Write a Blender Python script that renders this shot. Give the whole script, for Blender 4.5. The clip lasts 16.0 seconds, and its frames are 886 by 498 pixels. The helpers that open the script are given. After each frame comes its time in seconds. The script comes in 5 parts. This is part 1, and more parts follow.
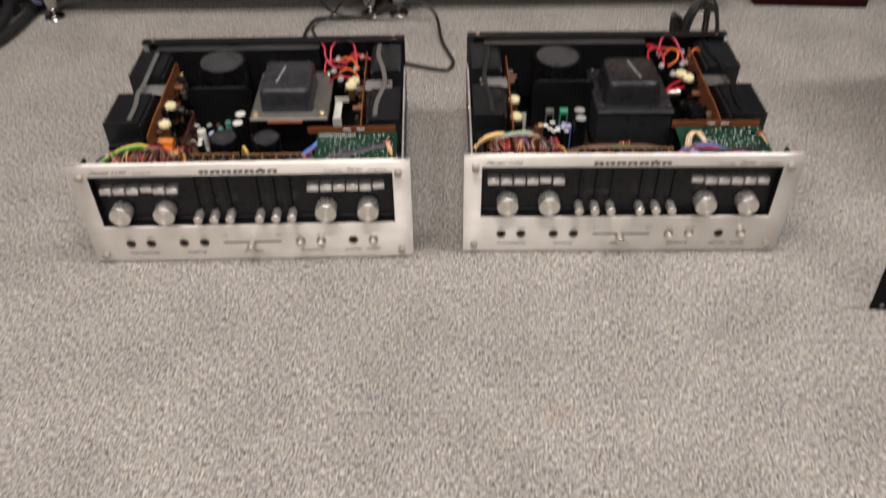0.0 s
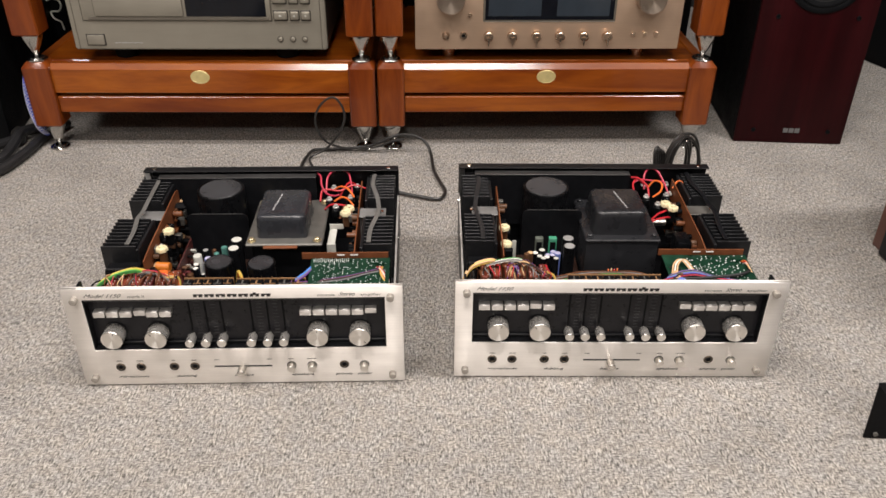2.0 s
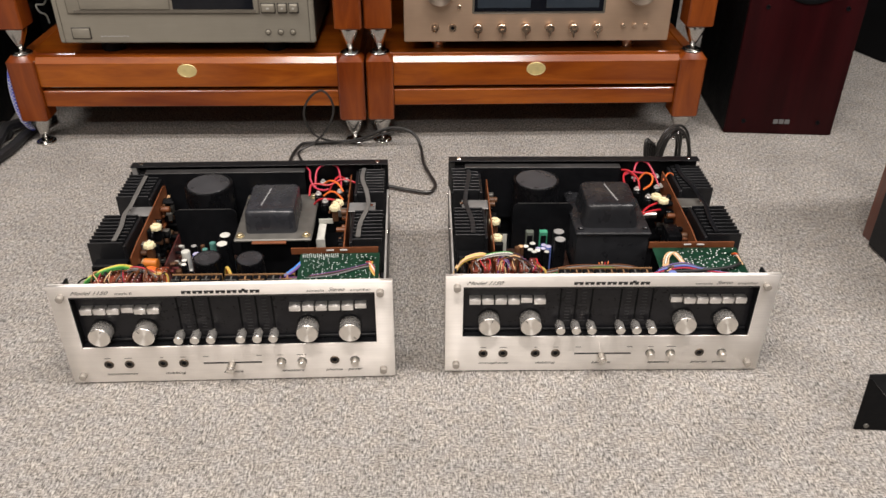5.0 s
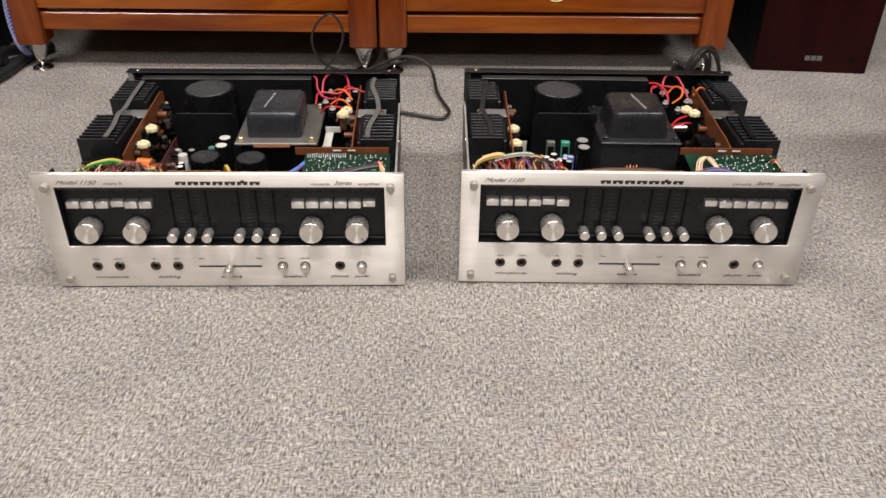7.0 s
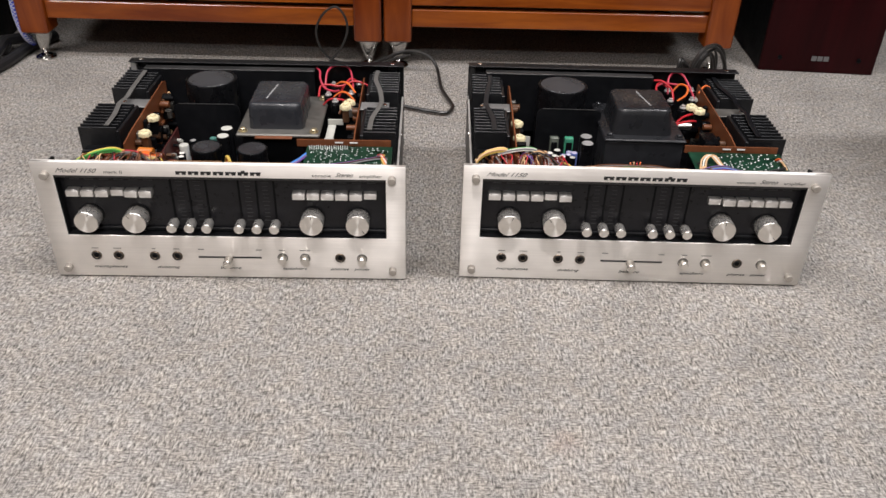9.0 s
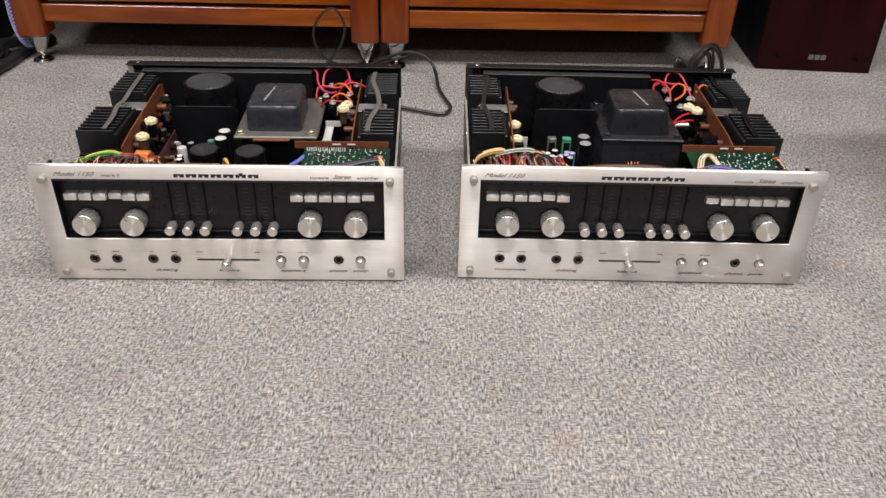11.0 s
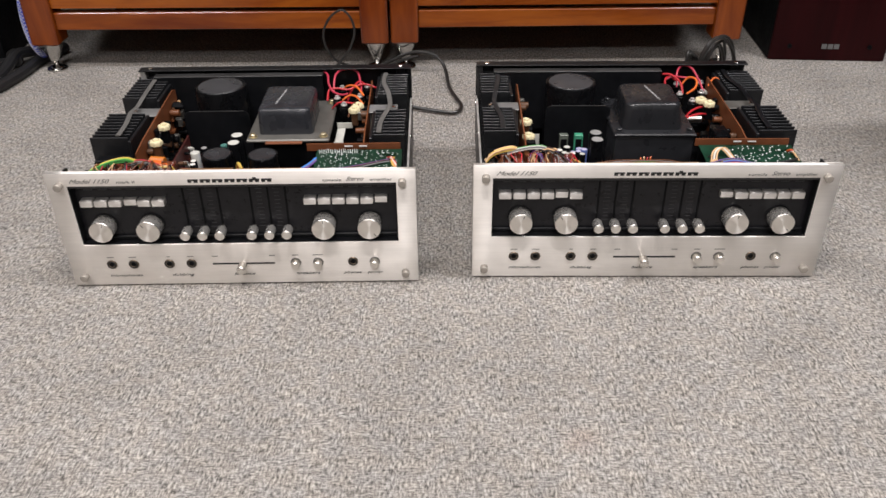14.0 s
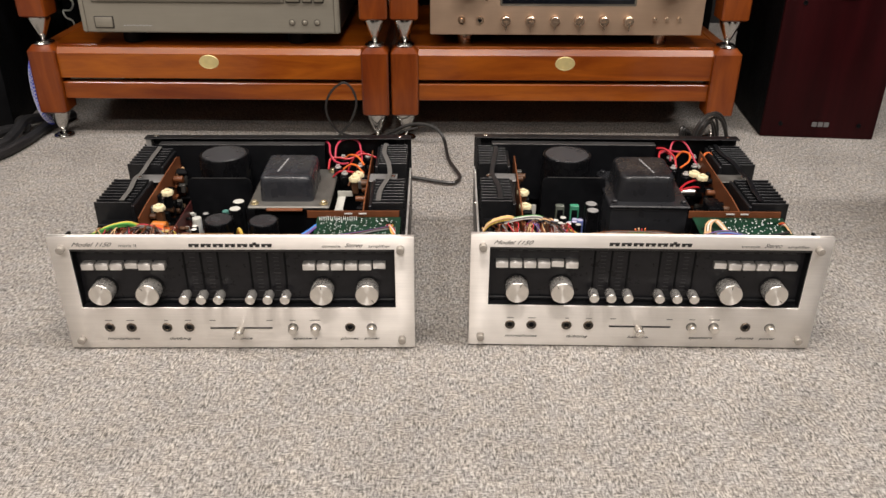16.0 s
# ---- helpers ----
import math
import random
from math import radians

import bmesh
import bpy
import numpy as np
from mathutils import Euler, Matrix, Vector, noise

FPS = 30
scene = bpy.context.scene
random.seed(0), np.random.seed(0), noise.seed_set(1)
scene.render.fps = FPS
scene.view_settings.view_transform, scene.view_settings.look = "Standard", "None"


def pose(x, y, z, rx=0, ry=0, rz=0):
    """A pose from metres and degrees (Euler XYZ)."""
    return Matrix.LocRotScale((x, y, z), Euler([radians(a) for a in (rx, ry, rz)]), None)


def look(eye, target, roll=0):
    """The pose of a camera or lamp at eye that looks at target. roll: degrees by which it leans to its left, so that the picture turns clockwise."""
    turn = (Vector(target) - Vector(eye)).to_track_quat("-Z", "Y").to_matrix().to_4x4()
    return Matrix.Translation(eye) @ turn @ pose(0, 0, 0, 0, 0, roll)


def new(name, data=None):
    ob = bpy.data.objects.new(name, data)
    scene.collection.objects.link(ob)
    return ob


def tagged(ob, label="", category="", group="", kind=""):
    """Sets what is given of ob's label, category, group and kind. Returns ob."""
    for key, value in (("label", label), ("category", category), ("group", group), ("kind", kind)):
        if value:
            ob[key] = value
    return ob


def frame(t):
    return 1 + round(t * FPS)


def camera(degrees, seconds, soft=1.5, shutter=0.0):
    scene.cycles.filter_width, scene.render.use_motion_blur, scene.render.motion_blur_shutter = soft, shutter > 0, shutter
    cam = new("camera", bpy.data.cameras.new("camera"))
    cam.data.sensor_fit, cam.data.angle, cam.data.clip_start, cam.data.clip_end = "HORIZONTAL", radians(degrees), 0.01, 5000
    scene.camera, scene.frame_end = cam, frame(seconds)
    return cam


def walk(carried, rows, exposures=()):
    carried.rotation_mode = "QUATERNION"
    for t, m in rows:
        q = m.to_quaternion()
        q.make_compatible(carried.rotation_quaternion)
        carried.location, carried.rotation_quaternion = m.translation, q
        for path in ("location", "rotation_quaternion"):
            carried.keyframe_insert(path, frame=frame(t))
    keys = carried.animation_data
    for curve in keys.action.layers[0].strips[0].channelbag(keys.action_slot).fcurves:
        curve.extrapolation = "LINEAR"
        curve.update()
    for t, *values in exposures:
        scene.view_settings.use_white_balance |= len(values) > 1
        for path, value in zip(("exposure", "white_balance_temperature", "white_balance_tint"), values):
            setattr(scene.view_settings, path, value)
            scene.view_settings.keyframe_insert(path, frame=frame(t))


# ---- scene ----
cam = camera(57.2, 16.0, shutter=0.5)
PATH = [
    (0, (0.008, -0.819, 0.716), (0.0, 0.691, -0.595), -0.4),
    (0.1, (0.009, -0.821, 0.716), (0.002, 0.726, -0.551), -0.2),
    (0.2, (0.009, -0.823, 0.717), (0.005, 0.753, -0.514), -0.2),
    (0.3, (0.010, -0.825, 0.718), (0.007, 0.769, -0.491), -0.1),
    (0.5, (0.01, -0.829, 0.719), (0.012, 0.81, -0.428), -0.2),
    (1, (0.009, -0.827, 0.719), (0.024, 0.849, -0.372), 0.1),
    (1.5, (0.011, -0.826, 0.721), (0.023, 0.85, -0.37), 0.3),
    (2, (0.008, -0.83, 0.72), (0.021, 0.866, -0.339), 0.4),
    (2.5, (0.009, -0.831, 0.72), (0.026, 0.875, -0.324), 0.4),
    (3, (0.011, -0.828, 0.72), (0.025, 0.875, -0.328), 0.1),
    (5.5, (0.009, -0.823, 0.719), (0.052, 0.861, -0.359), 0.4),
    (6, (0.007, -0.823, 0.699), (0.069, 0.861, -0.377), 0.6),
    (6.2, (0.007, -0.822, 0.672), (0.076, 0.859, -0.409), 1.0),
    (6.5, (0.007, -0.821, 0.63), (0.045, 0.853, -0.465), 0.8),
    (6.7, (0.006, -0.821, 0.609), (0.034, 0.866, -0.464), 0.9),
    (7, (0.003, -0.822, 0.578), (0.018, 0.86, -0.504), 0.9),
    (7.5, (0.004, -0.819, 0.576), (0.004, 0.851, -0.523), 1.8),
    (8, (0.004, -0.819, 0.57), (0.003, 0.852, -0.529), 2.2),
    (8.5, (0.005, -0.82, 0.569), (0.009, 0.857, -0.521), 1.8),
    (9, (0.005, -0.819, 0.571), (0.014, 0.86, -0.515), 1.7),
    (11.5, (0.006, -0.819, 0.572), (0.015, 0.86, -0.513), 1.2),
    (12, (0.006, -0.819, 0.572), (0.011, 0.86, -0.514), 1.0),
    (12.5, (0.006, -0.82, 0.573), (-0.012, 0.859, -0.512), 0.5),
    (12.7, (0.007, -0.820, 0.575), (-0.026, 0.866, -0.501), -1.1),
    (13, (0.008, -0.819, 0.577), (-0.044, 0.86, -0.51), -1.5),
    (13.5, (0.009, -0.818, 0.575), (-0.036, 0.861, -0.511), -1.8),
    (14, (0.007, -0.819, 0.574), (-0.018, 0.858, -0.516), -0.5),
    (14.5, (0.007, -0.819, 0.574), (0.004, 0.868, -0.501), 0.1),
    (14.7, (0.007, -0.824, 0.574), (0.013, 0.884, -0.467), 0.0),
    (14.8, (0.007, -0.827, 0.574), (0.015, 0.912, -0.415), 0.2),
    (15, (0.007, -0.832, 0.575), (0.014, 0.932, -0.368), 0.5),
    (15.5, (0.007, -0.83, 0.576), (-0.008, 0.937, -0.362), 0.5),
    (16, (0.007, -0.829, 0.576), (-0.012, 0.936, -0.365), 0.4),
]
EXPOSURES = [(0.0, -0.22, 6640, 10), (1.0, 0.05, 6720, 10), (5.8, 0.09, 6720, 10), (7.0, -0.02, 6600, 10), (8.0, -0.05, 6350, 10), (14.5, -0.05, 6350, 10), (15.2, 0.02, 6770, 10), (16.0, 0.04, 6800, 10)]
walk(cam, [(t, look(eye, target, roll)) for t, eye, target, roll in PATH], EXPOSURES)

# ---- light ----
world = bpy.data.worlds.new("room_air")
scene.world = world
world.use_nodes = True
world.node_tree.nodes["Background"].inputs[0].default_value = (0.9, 0.92, 1.0, 1)
world.node_tree.nodes["Background"].inputs[1].default_value = 0.0


def area_lamp(name, place, sx, sy, watts, colour, target=None):
    data = bpy.data.lights.new(name, "AREA")
    data.shape, data.size, data.size_y, data.energy, data.color = "RECTANGLE", sx, sy, watts, colour
    ob = new(name, data)
    ob.matrix_world = Matrix.Translation(place) if target is None else look(place, target)
    return ob


WARM = (1.0, 0.87, 0.79)
COOL = (1.0, 0.930, 0.895)
WHITE = (1.0, 0.962, 0.968)
MILD = (1.0, 0.960, 0.950)
# No fixture is in view; the last is an added warm fill, front left.
LAMPS = [(-0.05, -0.66, 1.3, 0.11, 49, COOL), (0.0, -2.60, 0.45, 0.30, 39, MILD), (1.45, -0.15, 0.9, 0.16, 40, WHITE), (-1.45, -0.10, 0.9, 0.16, 26, WHITE), (-1.30, -1.90, 0.9, 0.16, 16, WARM)]
for lx, ly, sx, sy, watts, tint in LAMPS:
    area_lamp("ceiling_light_glow", (lx, ly, 2.50), sx, sy, watts, tint)

# ---- materials ----


def shade(name, colour, rough=0.5, metal=0.0, vary=0.0, scale=60.0, bump=0.0, bump_scale=None, stretch=(1, 1, 1), rough_vary=0.0,
          coat=0.0, second=None, aniso=0.0, glow=None, alpha=None, transmission=0.0, spec=0.5):
    """A Principled material: base colour varied by noise at two scales, grain bump, uneven gloss."""
    m = bpy.data.materials.new(name)
    m.use_nodes = True
    nt, n = m.node_tree, m.node_tree.nodes
    b = n["Principled BSDF"]
    b.inputs["Base Color"].default_value = (*colour, 1)
    b.inputs["Roughness"].default_value = rough
    b.inputs["Metallic"].default_value = metal
    b.inputs["Coat Weight"].default_value = coat
    b.inputs["Specular IOR Level"].default_value = spec
    b.inputs["Anisotropic"].default_value = aniso
    b.inputs["Transmission Weight"].default_value = transmission
    if glow:
        b.inputs["Emission Color"].default_value = (*glow[0], 1)
        b.inputs["Emission Strength"].default_value = glow[1]
    if vary or bump or rough_vary:
        tc, mp = n.new("ShaderNodeTexCoord"), n.new("ShaderNodeMapping")
        mp.inputs["Scale"].default_value = stretch
        nt.links.new(tc.outputs["Object"], mp.inputs["Vector"])
        fine, wide = n.new("ShaderNodeTexNoise"), n.new("ShaderNodeTexNoise")
        fine.inputs["Scale"].default_value, fine.inputs["Detail"].default_value = scale, 6
        wide.inputs["Scale"].default_value, wide.inputs["Detail"].default_value = scale / 7, 3
        nt.links.new(mp.outputs[0], fine.inputs["Vector"])
        nt.links.new(tc.outputs["Object"], wide.inputs["Vector"])
        add = n.new("ShaderNodeMath")
        add.operation = "ADD"
        nt.links.new(fine.outputs[0], add.inputs[0])
        nt.links.new(wide.outputs[0], add.inputs[1])
        if vary:
            ramp = n.new("ShaderNodeMapRange")
            ramp.inputs[1].default_value, ramp.inputs[2].default_value = 0.7, 1.3
            nt.links.new(add.outputs[0], ramp.inputs[0])
            mix = n.new("ShaderNodeMix")
            mix.data_type = "RGBA"
            mix.inputs[6].default_value = (*[c * (1 - vary) for c in colour], 1)
            mix.inputs[7].default_value = (*(second or [min(1, c * (1 + vary)) for c in colour]), 1)
            nt.links.new(ramp.outputs[0], mix.inputs[0])
            nt.links.new(mix.outputs[2], b.inputs["Base Color"])
        if rough_vary:
            rr = n.new("ShaderNodeMapRange")
            rr.inputs[1].default_value, rr.inputs[2].default_value = 0.7, 1.3
            rr.inputs[3].default_value, rr.inputs[4].default_value = max(0.02, rough - rough_vary), min(1, rough + rough_vary)
            nt.links.new(add.outputs[0], rr.inputs[0])
            nt.links.new(rr.outputs[0], b.inputs["Roughness"])
        if bump:
            bp = n.new("ShaderNodeBump")
            bp.inputs["Strength"].default_value, bp.inputs["Distance"].default_value = bump, 0.001
            nt.links.new(fine.outputs[0], bp.inputs["Height"])
            nt.links.new(bp.outputs[0], b.inputs["Normal"])
    return m


def carpet_material():
    """Grey loop-pile carpet: flecks of pale, mid and dark yarn, stretched along y."""
    m = bpy.data.materials.new("grey_flecked_carpet")
    m.use_nodes = True
    nt, n = m.node_tree, m.node_tree.nodes
    b = n["Principled BSDF"]
    b.inputs["Roughness"].default_value = 0.95
    b.inputs["Specular IOR Level"].default_value = 0.15
    tc, mp = n.new("ShaderNodeTexCoord"), n.new("ShaderNodeMapping")
    nt.links.new(tc.outputs["Object"], mp.inputs["Vector"])
    weave = []
    for sx, sy, size, detail in ((0.30, 1.0, 490, 3), (1.0, 0.30, 415, 3), (1.0, 0.8, 340, 4)):
        stretch, noise = n.new("ShaderNodeMapping"), n.new("ShaderNodeTexNoise")
        stretch.inputs["Scale"].default_value = (sx, sy, 1)
        noise.inputs["Scale"].default_value, noise.inputs["Detail"].default_value, noise.inputs["Roughness"].default_value = size, detail, 0.65
        nt.links.new(mp.outputs[0], stretch.inputs["Vector"])
        nt.links.new(stretch.outputs[0], noise.inputs["Vector"])
        weave.append(noise)
    patch = n.new("ShaderNodeTexNoise")
    patch.inputs["Scale"].default_value, patch.inputs["Detail"].default_value = 9, 8
    nt.links.new(tc.outputs["Object"], patch.inputs["Vector"])
    cross, mix = n.new("ShaderNodeMix"), n.new("ShaderNodeMix")
    mix.inputs[0].default_value = 0.30
    lie, share = n.new("ShaderNodeTexNoise"), n.new("ShaderNodeMapRange")
    lie.inputs["Scale"].default_value, lie.inputs["Detail"].default_value = 55, 3
    share.inputs[1].default_value, share.inputs[2].default_value, share.inputs[3].default_value, share.inputs[4].default_value = 0.38, 0.62, 0.25, 0.92
    nt.links.new(tc.outputs["Object"], lie.inputs["Vector"])
    nt.links.new(lie.outputs[0], share.inputs[0])
    nt.links.new(share.outputs[0], cross.inputs[0])
    nt.links.new(weave[0].outputs[0], cross.inputs[2])
    nt.links.new(weave[1].outputs[0], cross.inputs[3])
    nt.links.new(cross.outputs[0], mix.inputs[2])
    nt.links.new(weave[2].outputs[0], mix.inputs[3])
    ramp = n.new("ShaderNodeValToRGB")
    e = ramp.color_ramp.elements
    e[0].position, e[0].color = 0.395, (0.082, 0.078, 0.072, 1)
    e[1].position, e[1].color = 0.620, (0.585, 0.554, 0.513, 1)
    mid = e.new(0.485)
    mid.color = (0.260, 0.2445, 0.2265, 1)
    nt.links.new(mix.outputs[0], ramp.inputs[0])
    dirt = n.new("ShaderNodeMapRange")
    dirt.inputs[1].default_value, dirt.inputs[2].default_value = 0.35, 0.65
    dirt.inputs[3].default_value, dirt.inputs[4].default_value = 0.89, 1.07
    nt.links.new(patch.outputs[0], dirt.inputs[0])
    tone = n.new("ShaderNodeVectorMath")
    tone.operation = "SCALE"
    nt.links.new(ramp.outputs[0], tone.inputs[0])
    nt.links.new(dirt.outputs[0], tone.inputs["Scale"])
    cast = n.new("ShaderNodeMix")
    cast.data_type, cast.blend_type = "RGBA", "MULTIPLY"
    cast.inputs[0].default_value = 1.0
    hue, hues = n.new("ShaderNodeTexNoise"), n.new("ShaderNodeValToRGB")
    hue.inputs["Scale"].default_value, hue.inputs["Detail"].default_value = 52, 4
    nt.links.new(tc.outputs["Object"], hue.inputs["Vector"])
    h = hues.color_ramp.elements
    h[0].position, h[0].color, h[1].position, h[1].color = 0.38, (1.02, 1.0, 0.968, 1), 0.62, (0.960, 0.972, 0.986, 1)
    nt.links.new(hue.outputs[0], hues.inputs[0])
    nt.links.new(tone.outputs[0], cast.inputs[6])
    nt.links.new(hues.outputs[0], cast.inputs[7])
    # one faint reddish stain
    far, fade, stain = n.new("ShaderNodeVectorMath"), n.new("ShaderNodeMapRange"), n.new("ShaderNodeMix")
    far.operation = "DISTANCE"
    far.inputs[1].default_value = (0.129, -0.269, 0.0)
    nt.links.new(tc.outputs["Object"], far.inputs[0])
    fade.inputs[1].default_value, fade.inputs[2].default_value, fade.inputs[3].default_value, fade.inputs[4].default_value = 0.006, 0.022, 0.7, 0.0
    nt.links.new(far.outputs["Value"], fade.inputs[0])
    stain.data_type, stain.blend_type = "RGBA", "MULTIPLY"
    stain.inputs[7].default_value = (1.0, 0.90, 0.86, 1)
    nt.links.new(fade.outputs[0], stain.inputs[0])
    nt.links.new(cast.outputs[2], stain.inputs[6])
    nt.links.new(stain.outputs[2], b.inputs["Base Color"])
    bp = n.new("ShaderNodeBump")
    bp.inputs["Strength"].default_value, bp.inputs["Distance"].default_value = 0.9, 0.003
    nt.links.new(mix.outputs[0], bp.inputs["Height"])
    nt.links.new(bp.outputs[0], b.inputs["Normal"])
    return m


def wood_material(name, dark, light, rough=0.34, along=(1, 7, 7), scale=5.0, spec=0.22, coat=0.55):
    m = bpy.data.materials.new(name)
    m.use_nodes = True
    nt, n = m.node_tree, m.node_tree.nodes
    b = n["Principled BSDF"]
    b.inputs["Roughness"].default_value = rough
    b.inputs["Coat Weight"].default_value, b.inputs["Coat Roughness"].default_value = coat, 0.15
    tc, mp, info = n.new("ShaderNodeTexCoord"), n.new("ShaderNodeMapping"), n.new("ShaderNodeObjectInfo")
    mp.inputs["Scale"].default_value = along
    off = n.new("ShaderNodeVectorMath")
    off.operation = "SCALE"
    off.inputs[0].default_value = (3.1, 5.7, 4.3)
    nt.links.new(info.outputs["Random"], off.inputs["Scale"])
    nt.links.new(off.outputs[0], mp.inputs["Location"])
    nt.links.new(tc.outputs["Object"], mp.inputs["Vector"])
    b.inputs["Specular IOR Level"].default_value = spec
    grain, pores = n.new("ShaderNodeTexNoise"), n.new("ShaderNodeTexNoise")
    grain.inputs["Scale"].default_value, grain.inputs["Detail"].default_value, grain.inputs["Distortion"].default_value = scale, 5, 1.2
    pores.inputs["Scale"].default_value, pores.inputs["Detail"].default_value = scale * 9, 4
    nt.links.new(mp.outputs[0], grain.inputs["Vector"])
    nt.links.new(mp.outputs[0], pores.inputs["Vector"])
    mix = n.new("ShaderNodeMix")
    mix.inputs[0].default_value = 0.16
    nt.links.new(grain.outputs[0], mix.inputs[2])
    nt.links.new(pores.outputs[0], mix.inputs[3])
    ramp = n.new("ShaderNodeValToRGB")
    e = ramp.color_ramp.elements
    e[0].position, e[0].color, e[1].position, e[1].color = 0.34, (*dark, 1), 0.66, (*light, 1)
    nt.links.new(mix.outputs[0], ramp.inputs[0])
    # slow drift of the stain from board to board and along each board
    slow, drift, stain = n.new("ShaderNodeTexNoise"), n.new("ShaderNodeValToRGB"), n.new("ShaderNodeMix")
    slow.inputs["Scale"].default_value, slow.inputs["Detail"].default_value = 1.6, 4
    nt.links.new(mp.outputs[0], slow.inputs["Vector"])
    d = drift.color_ramp.elements
    d[0].position, d[0].color, d[1].position, d[1].color = 0.36, (0.70, 0.58, 0.62, 1), 0.62, (1.10, 1.12, 1.0, 1)
    nt.links.new(slow.outputs[0], drift.inputs[0])
    stain.data_type, stain.blend_type = "RGBA", "MULTIPLY"
    stain.inputs[0].default_value = 1.0
    nt.links.new(ramp.outputs[0], stain.inputs[6])
    nt.links.new(drift.outputs[0], stain.inputs[7])
    nt.links.new(stain.outputs[2], b.inputs["Base Color"])
    bp = n.new("ShaderNodeBump")
    bp.inputs["Strength"].default_value, bp.inputs["Distance"].default_value = 0.05, 0.0006
    nt.links.new(pores.outputs[0], bp.inputs["Height"])
    nt.links.new(bp.outputs[0], b.inputs["Normal"])
    return m


CARPET = carpet_material()
PLASTER = shade("grey_wall_paint", (0.24, 0.235, 0.225), 0.9, vary=0.06, scale=18, bump=0.1)
CHARCOAL = shade("near_black_backdrop_wall", (0.016, 0.0155, 0.016), 0.9, vary=0.3, scale=40, bump=0.1)
CEILING = shade("white_ceiling", (0.60, 0.59, 0.57), 0.9, vary=0.04, scale=25)
ALU = shade("brushed_aluminium", (0.90, 0.865, 0.82), 0.50, 0.80, vary=0.05, scale=260, bump=0.05, stretch=(0.05, 1, 2.5), rough_vary=0.06, aniso=0.9)
SILVER = shade("turned_aluminium", (0.80, 0.77, 0.72), 0.30, 1.0, vary=0.05, scale=40, rough_vary=0.05, aniso=0.6)
CHROME = shade("polished_steel", (0.72, 0.71, 0.69), 0.14, 1.0, vary=0.05, scale=90, rough_vary=0.05)
BLACK = shade("black_painted_steel", (0.0066, 0.0071, 0.0085), 0.38, 0.0, vary=0.3, scale=120, bump=0.05, rough_vary=0.10, spec=0.2)
MATT = shade("matt_black", (0.0028, 0.0031, 0.0040), 0.62, vary=0.3, scale=160, bump=0.08, rough_vary=0.1, spec=0.15)
DIAL = shade("black_dial_panel", (0.0125, 0.0125, 0.0150), 0.33, vary=0.25, scale=200, rough_vary=0.08, spec=0.28)
FIN = shade("black_anodised_fin", (0.0135, 0.0142, 0.0160), 0.36, 0.3, vary=0.2, scale=150, rough_vary=0.1, spec=0.45)
CAN = shade("black_plastic_can", (0.0042, 0.0044, 0.0052), 0.28, vary=0.35, scale=70, rough_vary=0.10, spec=0.14)
# Can tops paler than CAN: mostly sheen put into the colour, some dust.
SHEENDUST = shade("sheen_and_dust_black_top", (0.030, 0.031, 0.034), 0.24, vary=0.5, scale=45, rough_vary=0.12)
BELL = shade("black_lacquered_bell", (0.0165, 0.0172, 0.0195), 0.27, vary=0.3, scale=60, bump=0.03, rough_vary=0.1)
# Paler copy of BELL for the first bell, its reflections put into the colour.
SHEENBELL = shade("blue_black_bell_sheen", (0.027, 0.029, 0.034), 0.25, vary=0.3, scale=60, bump=0.03, rough_vary=0.1)
STEELGREY = shade("dull_grey_steel", (0.17, 0.165, 0.15), 0.5, 0.55, vary=0.22, scale=70, rough_vary=0.12)
GREYMETAL = shade("light_grey_metal", (0.40, 0.40, 0.39), 0.5, 0.4, vary=0.15, scale=80, rough_vary=0.1)
BRASS = shade("brass_screw", (0.62, 0.54, 0.36), 0.40, 0.9, vary=0.12, scale=90)
PHENOLIC = shade("brown_phenolic_board", (0.175, 0.056, 0.020), 0.5, vary=0.25, scale=60, rough_vary=0.1)
BOARDEDGE = shade("tan_board_edge", (0.25, 0.135, 0.060), 0.6, vary=0.25, scale=90)
GREENPCB = shade("green_board", (0.005, 0.034, 0.018), 0.35, vary=0.45, scale=90, rough_vary=0.1)
SWITCHRED = shade("red_brown_switch_board", (0.20, 0.042, 0.022), 0.35, vary=0.35, scale=110, rough_vary=0.1)
REDPART = shade("dark_red_module", (0.12, 0.018, 0.018), 0.45, vary=0.35, scale=120)
BROWNPART = shade("dull_brown_part", (0.10, 0.045, 0.02), 0.5, vary=0.3, scale=120)
SOLDER = shade("solder", (0.93, 0.94, 0.92), 0.30, 0.25, vary=0.1, scale=200)
CREAM = shade("cream_plastic", (0.72, 0.64, 0.40), 0.5, vary=0.12, scale=120)
GREYSTRAP = shade("grey_ribbon_strap", (0.115, 0.112, 0.105), 0.55, vary=0.15, scale=90)
DARKSTRAP = shade("dark_ribbon_strap", (0.017, 0.017, 0.018), 0.5, vary=0.15, scale=90)
BRIGHTEDGE = shade("bare_steel_edge", (0.66, 0.65, 0.62), 0.42, 0.45, vary=0.25, scale=60, rough_vary=0.12)
# Greyer than BLACK; on the shield edge and wall lip it paints gloss.
DARKSTEEL = shade("dark_steel_lip", (0.045, 0.045, 0.045), 0.4, 0.3, vary=0.3, scale=70, rough_vary=0.12)
BRACKETGREY = shade("grey_zinc_bracket", (0.24, 0.24, 0.235), 0.45, 0.4, vary=0.2, scale=90, rough_vary=0.1)
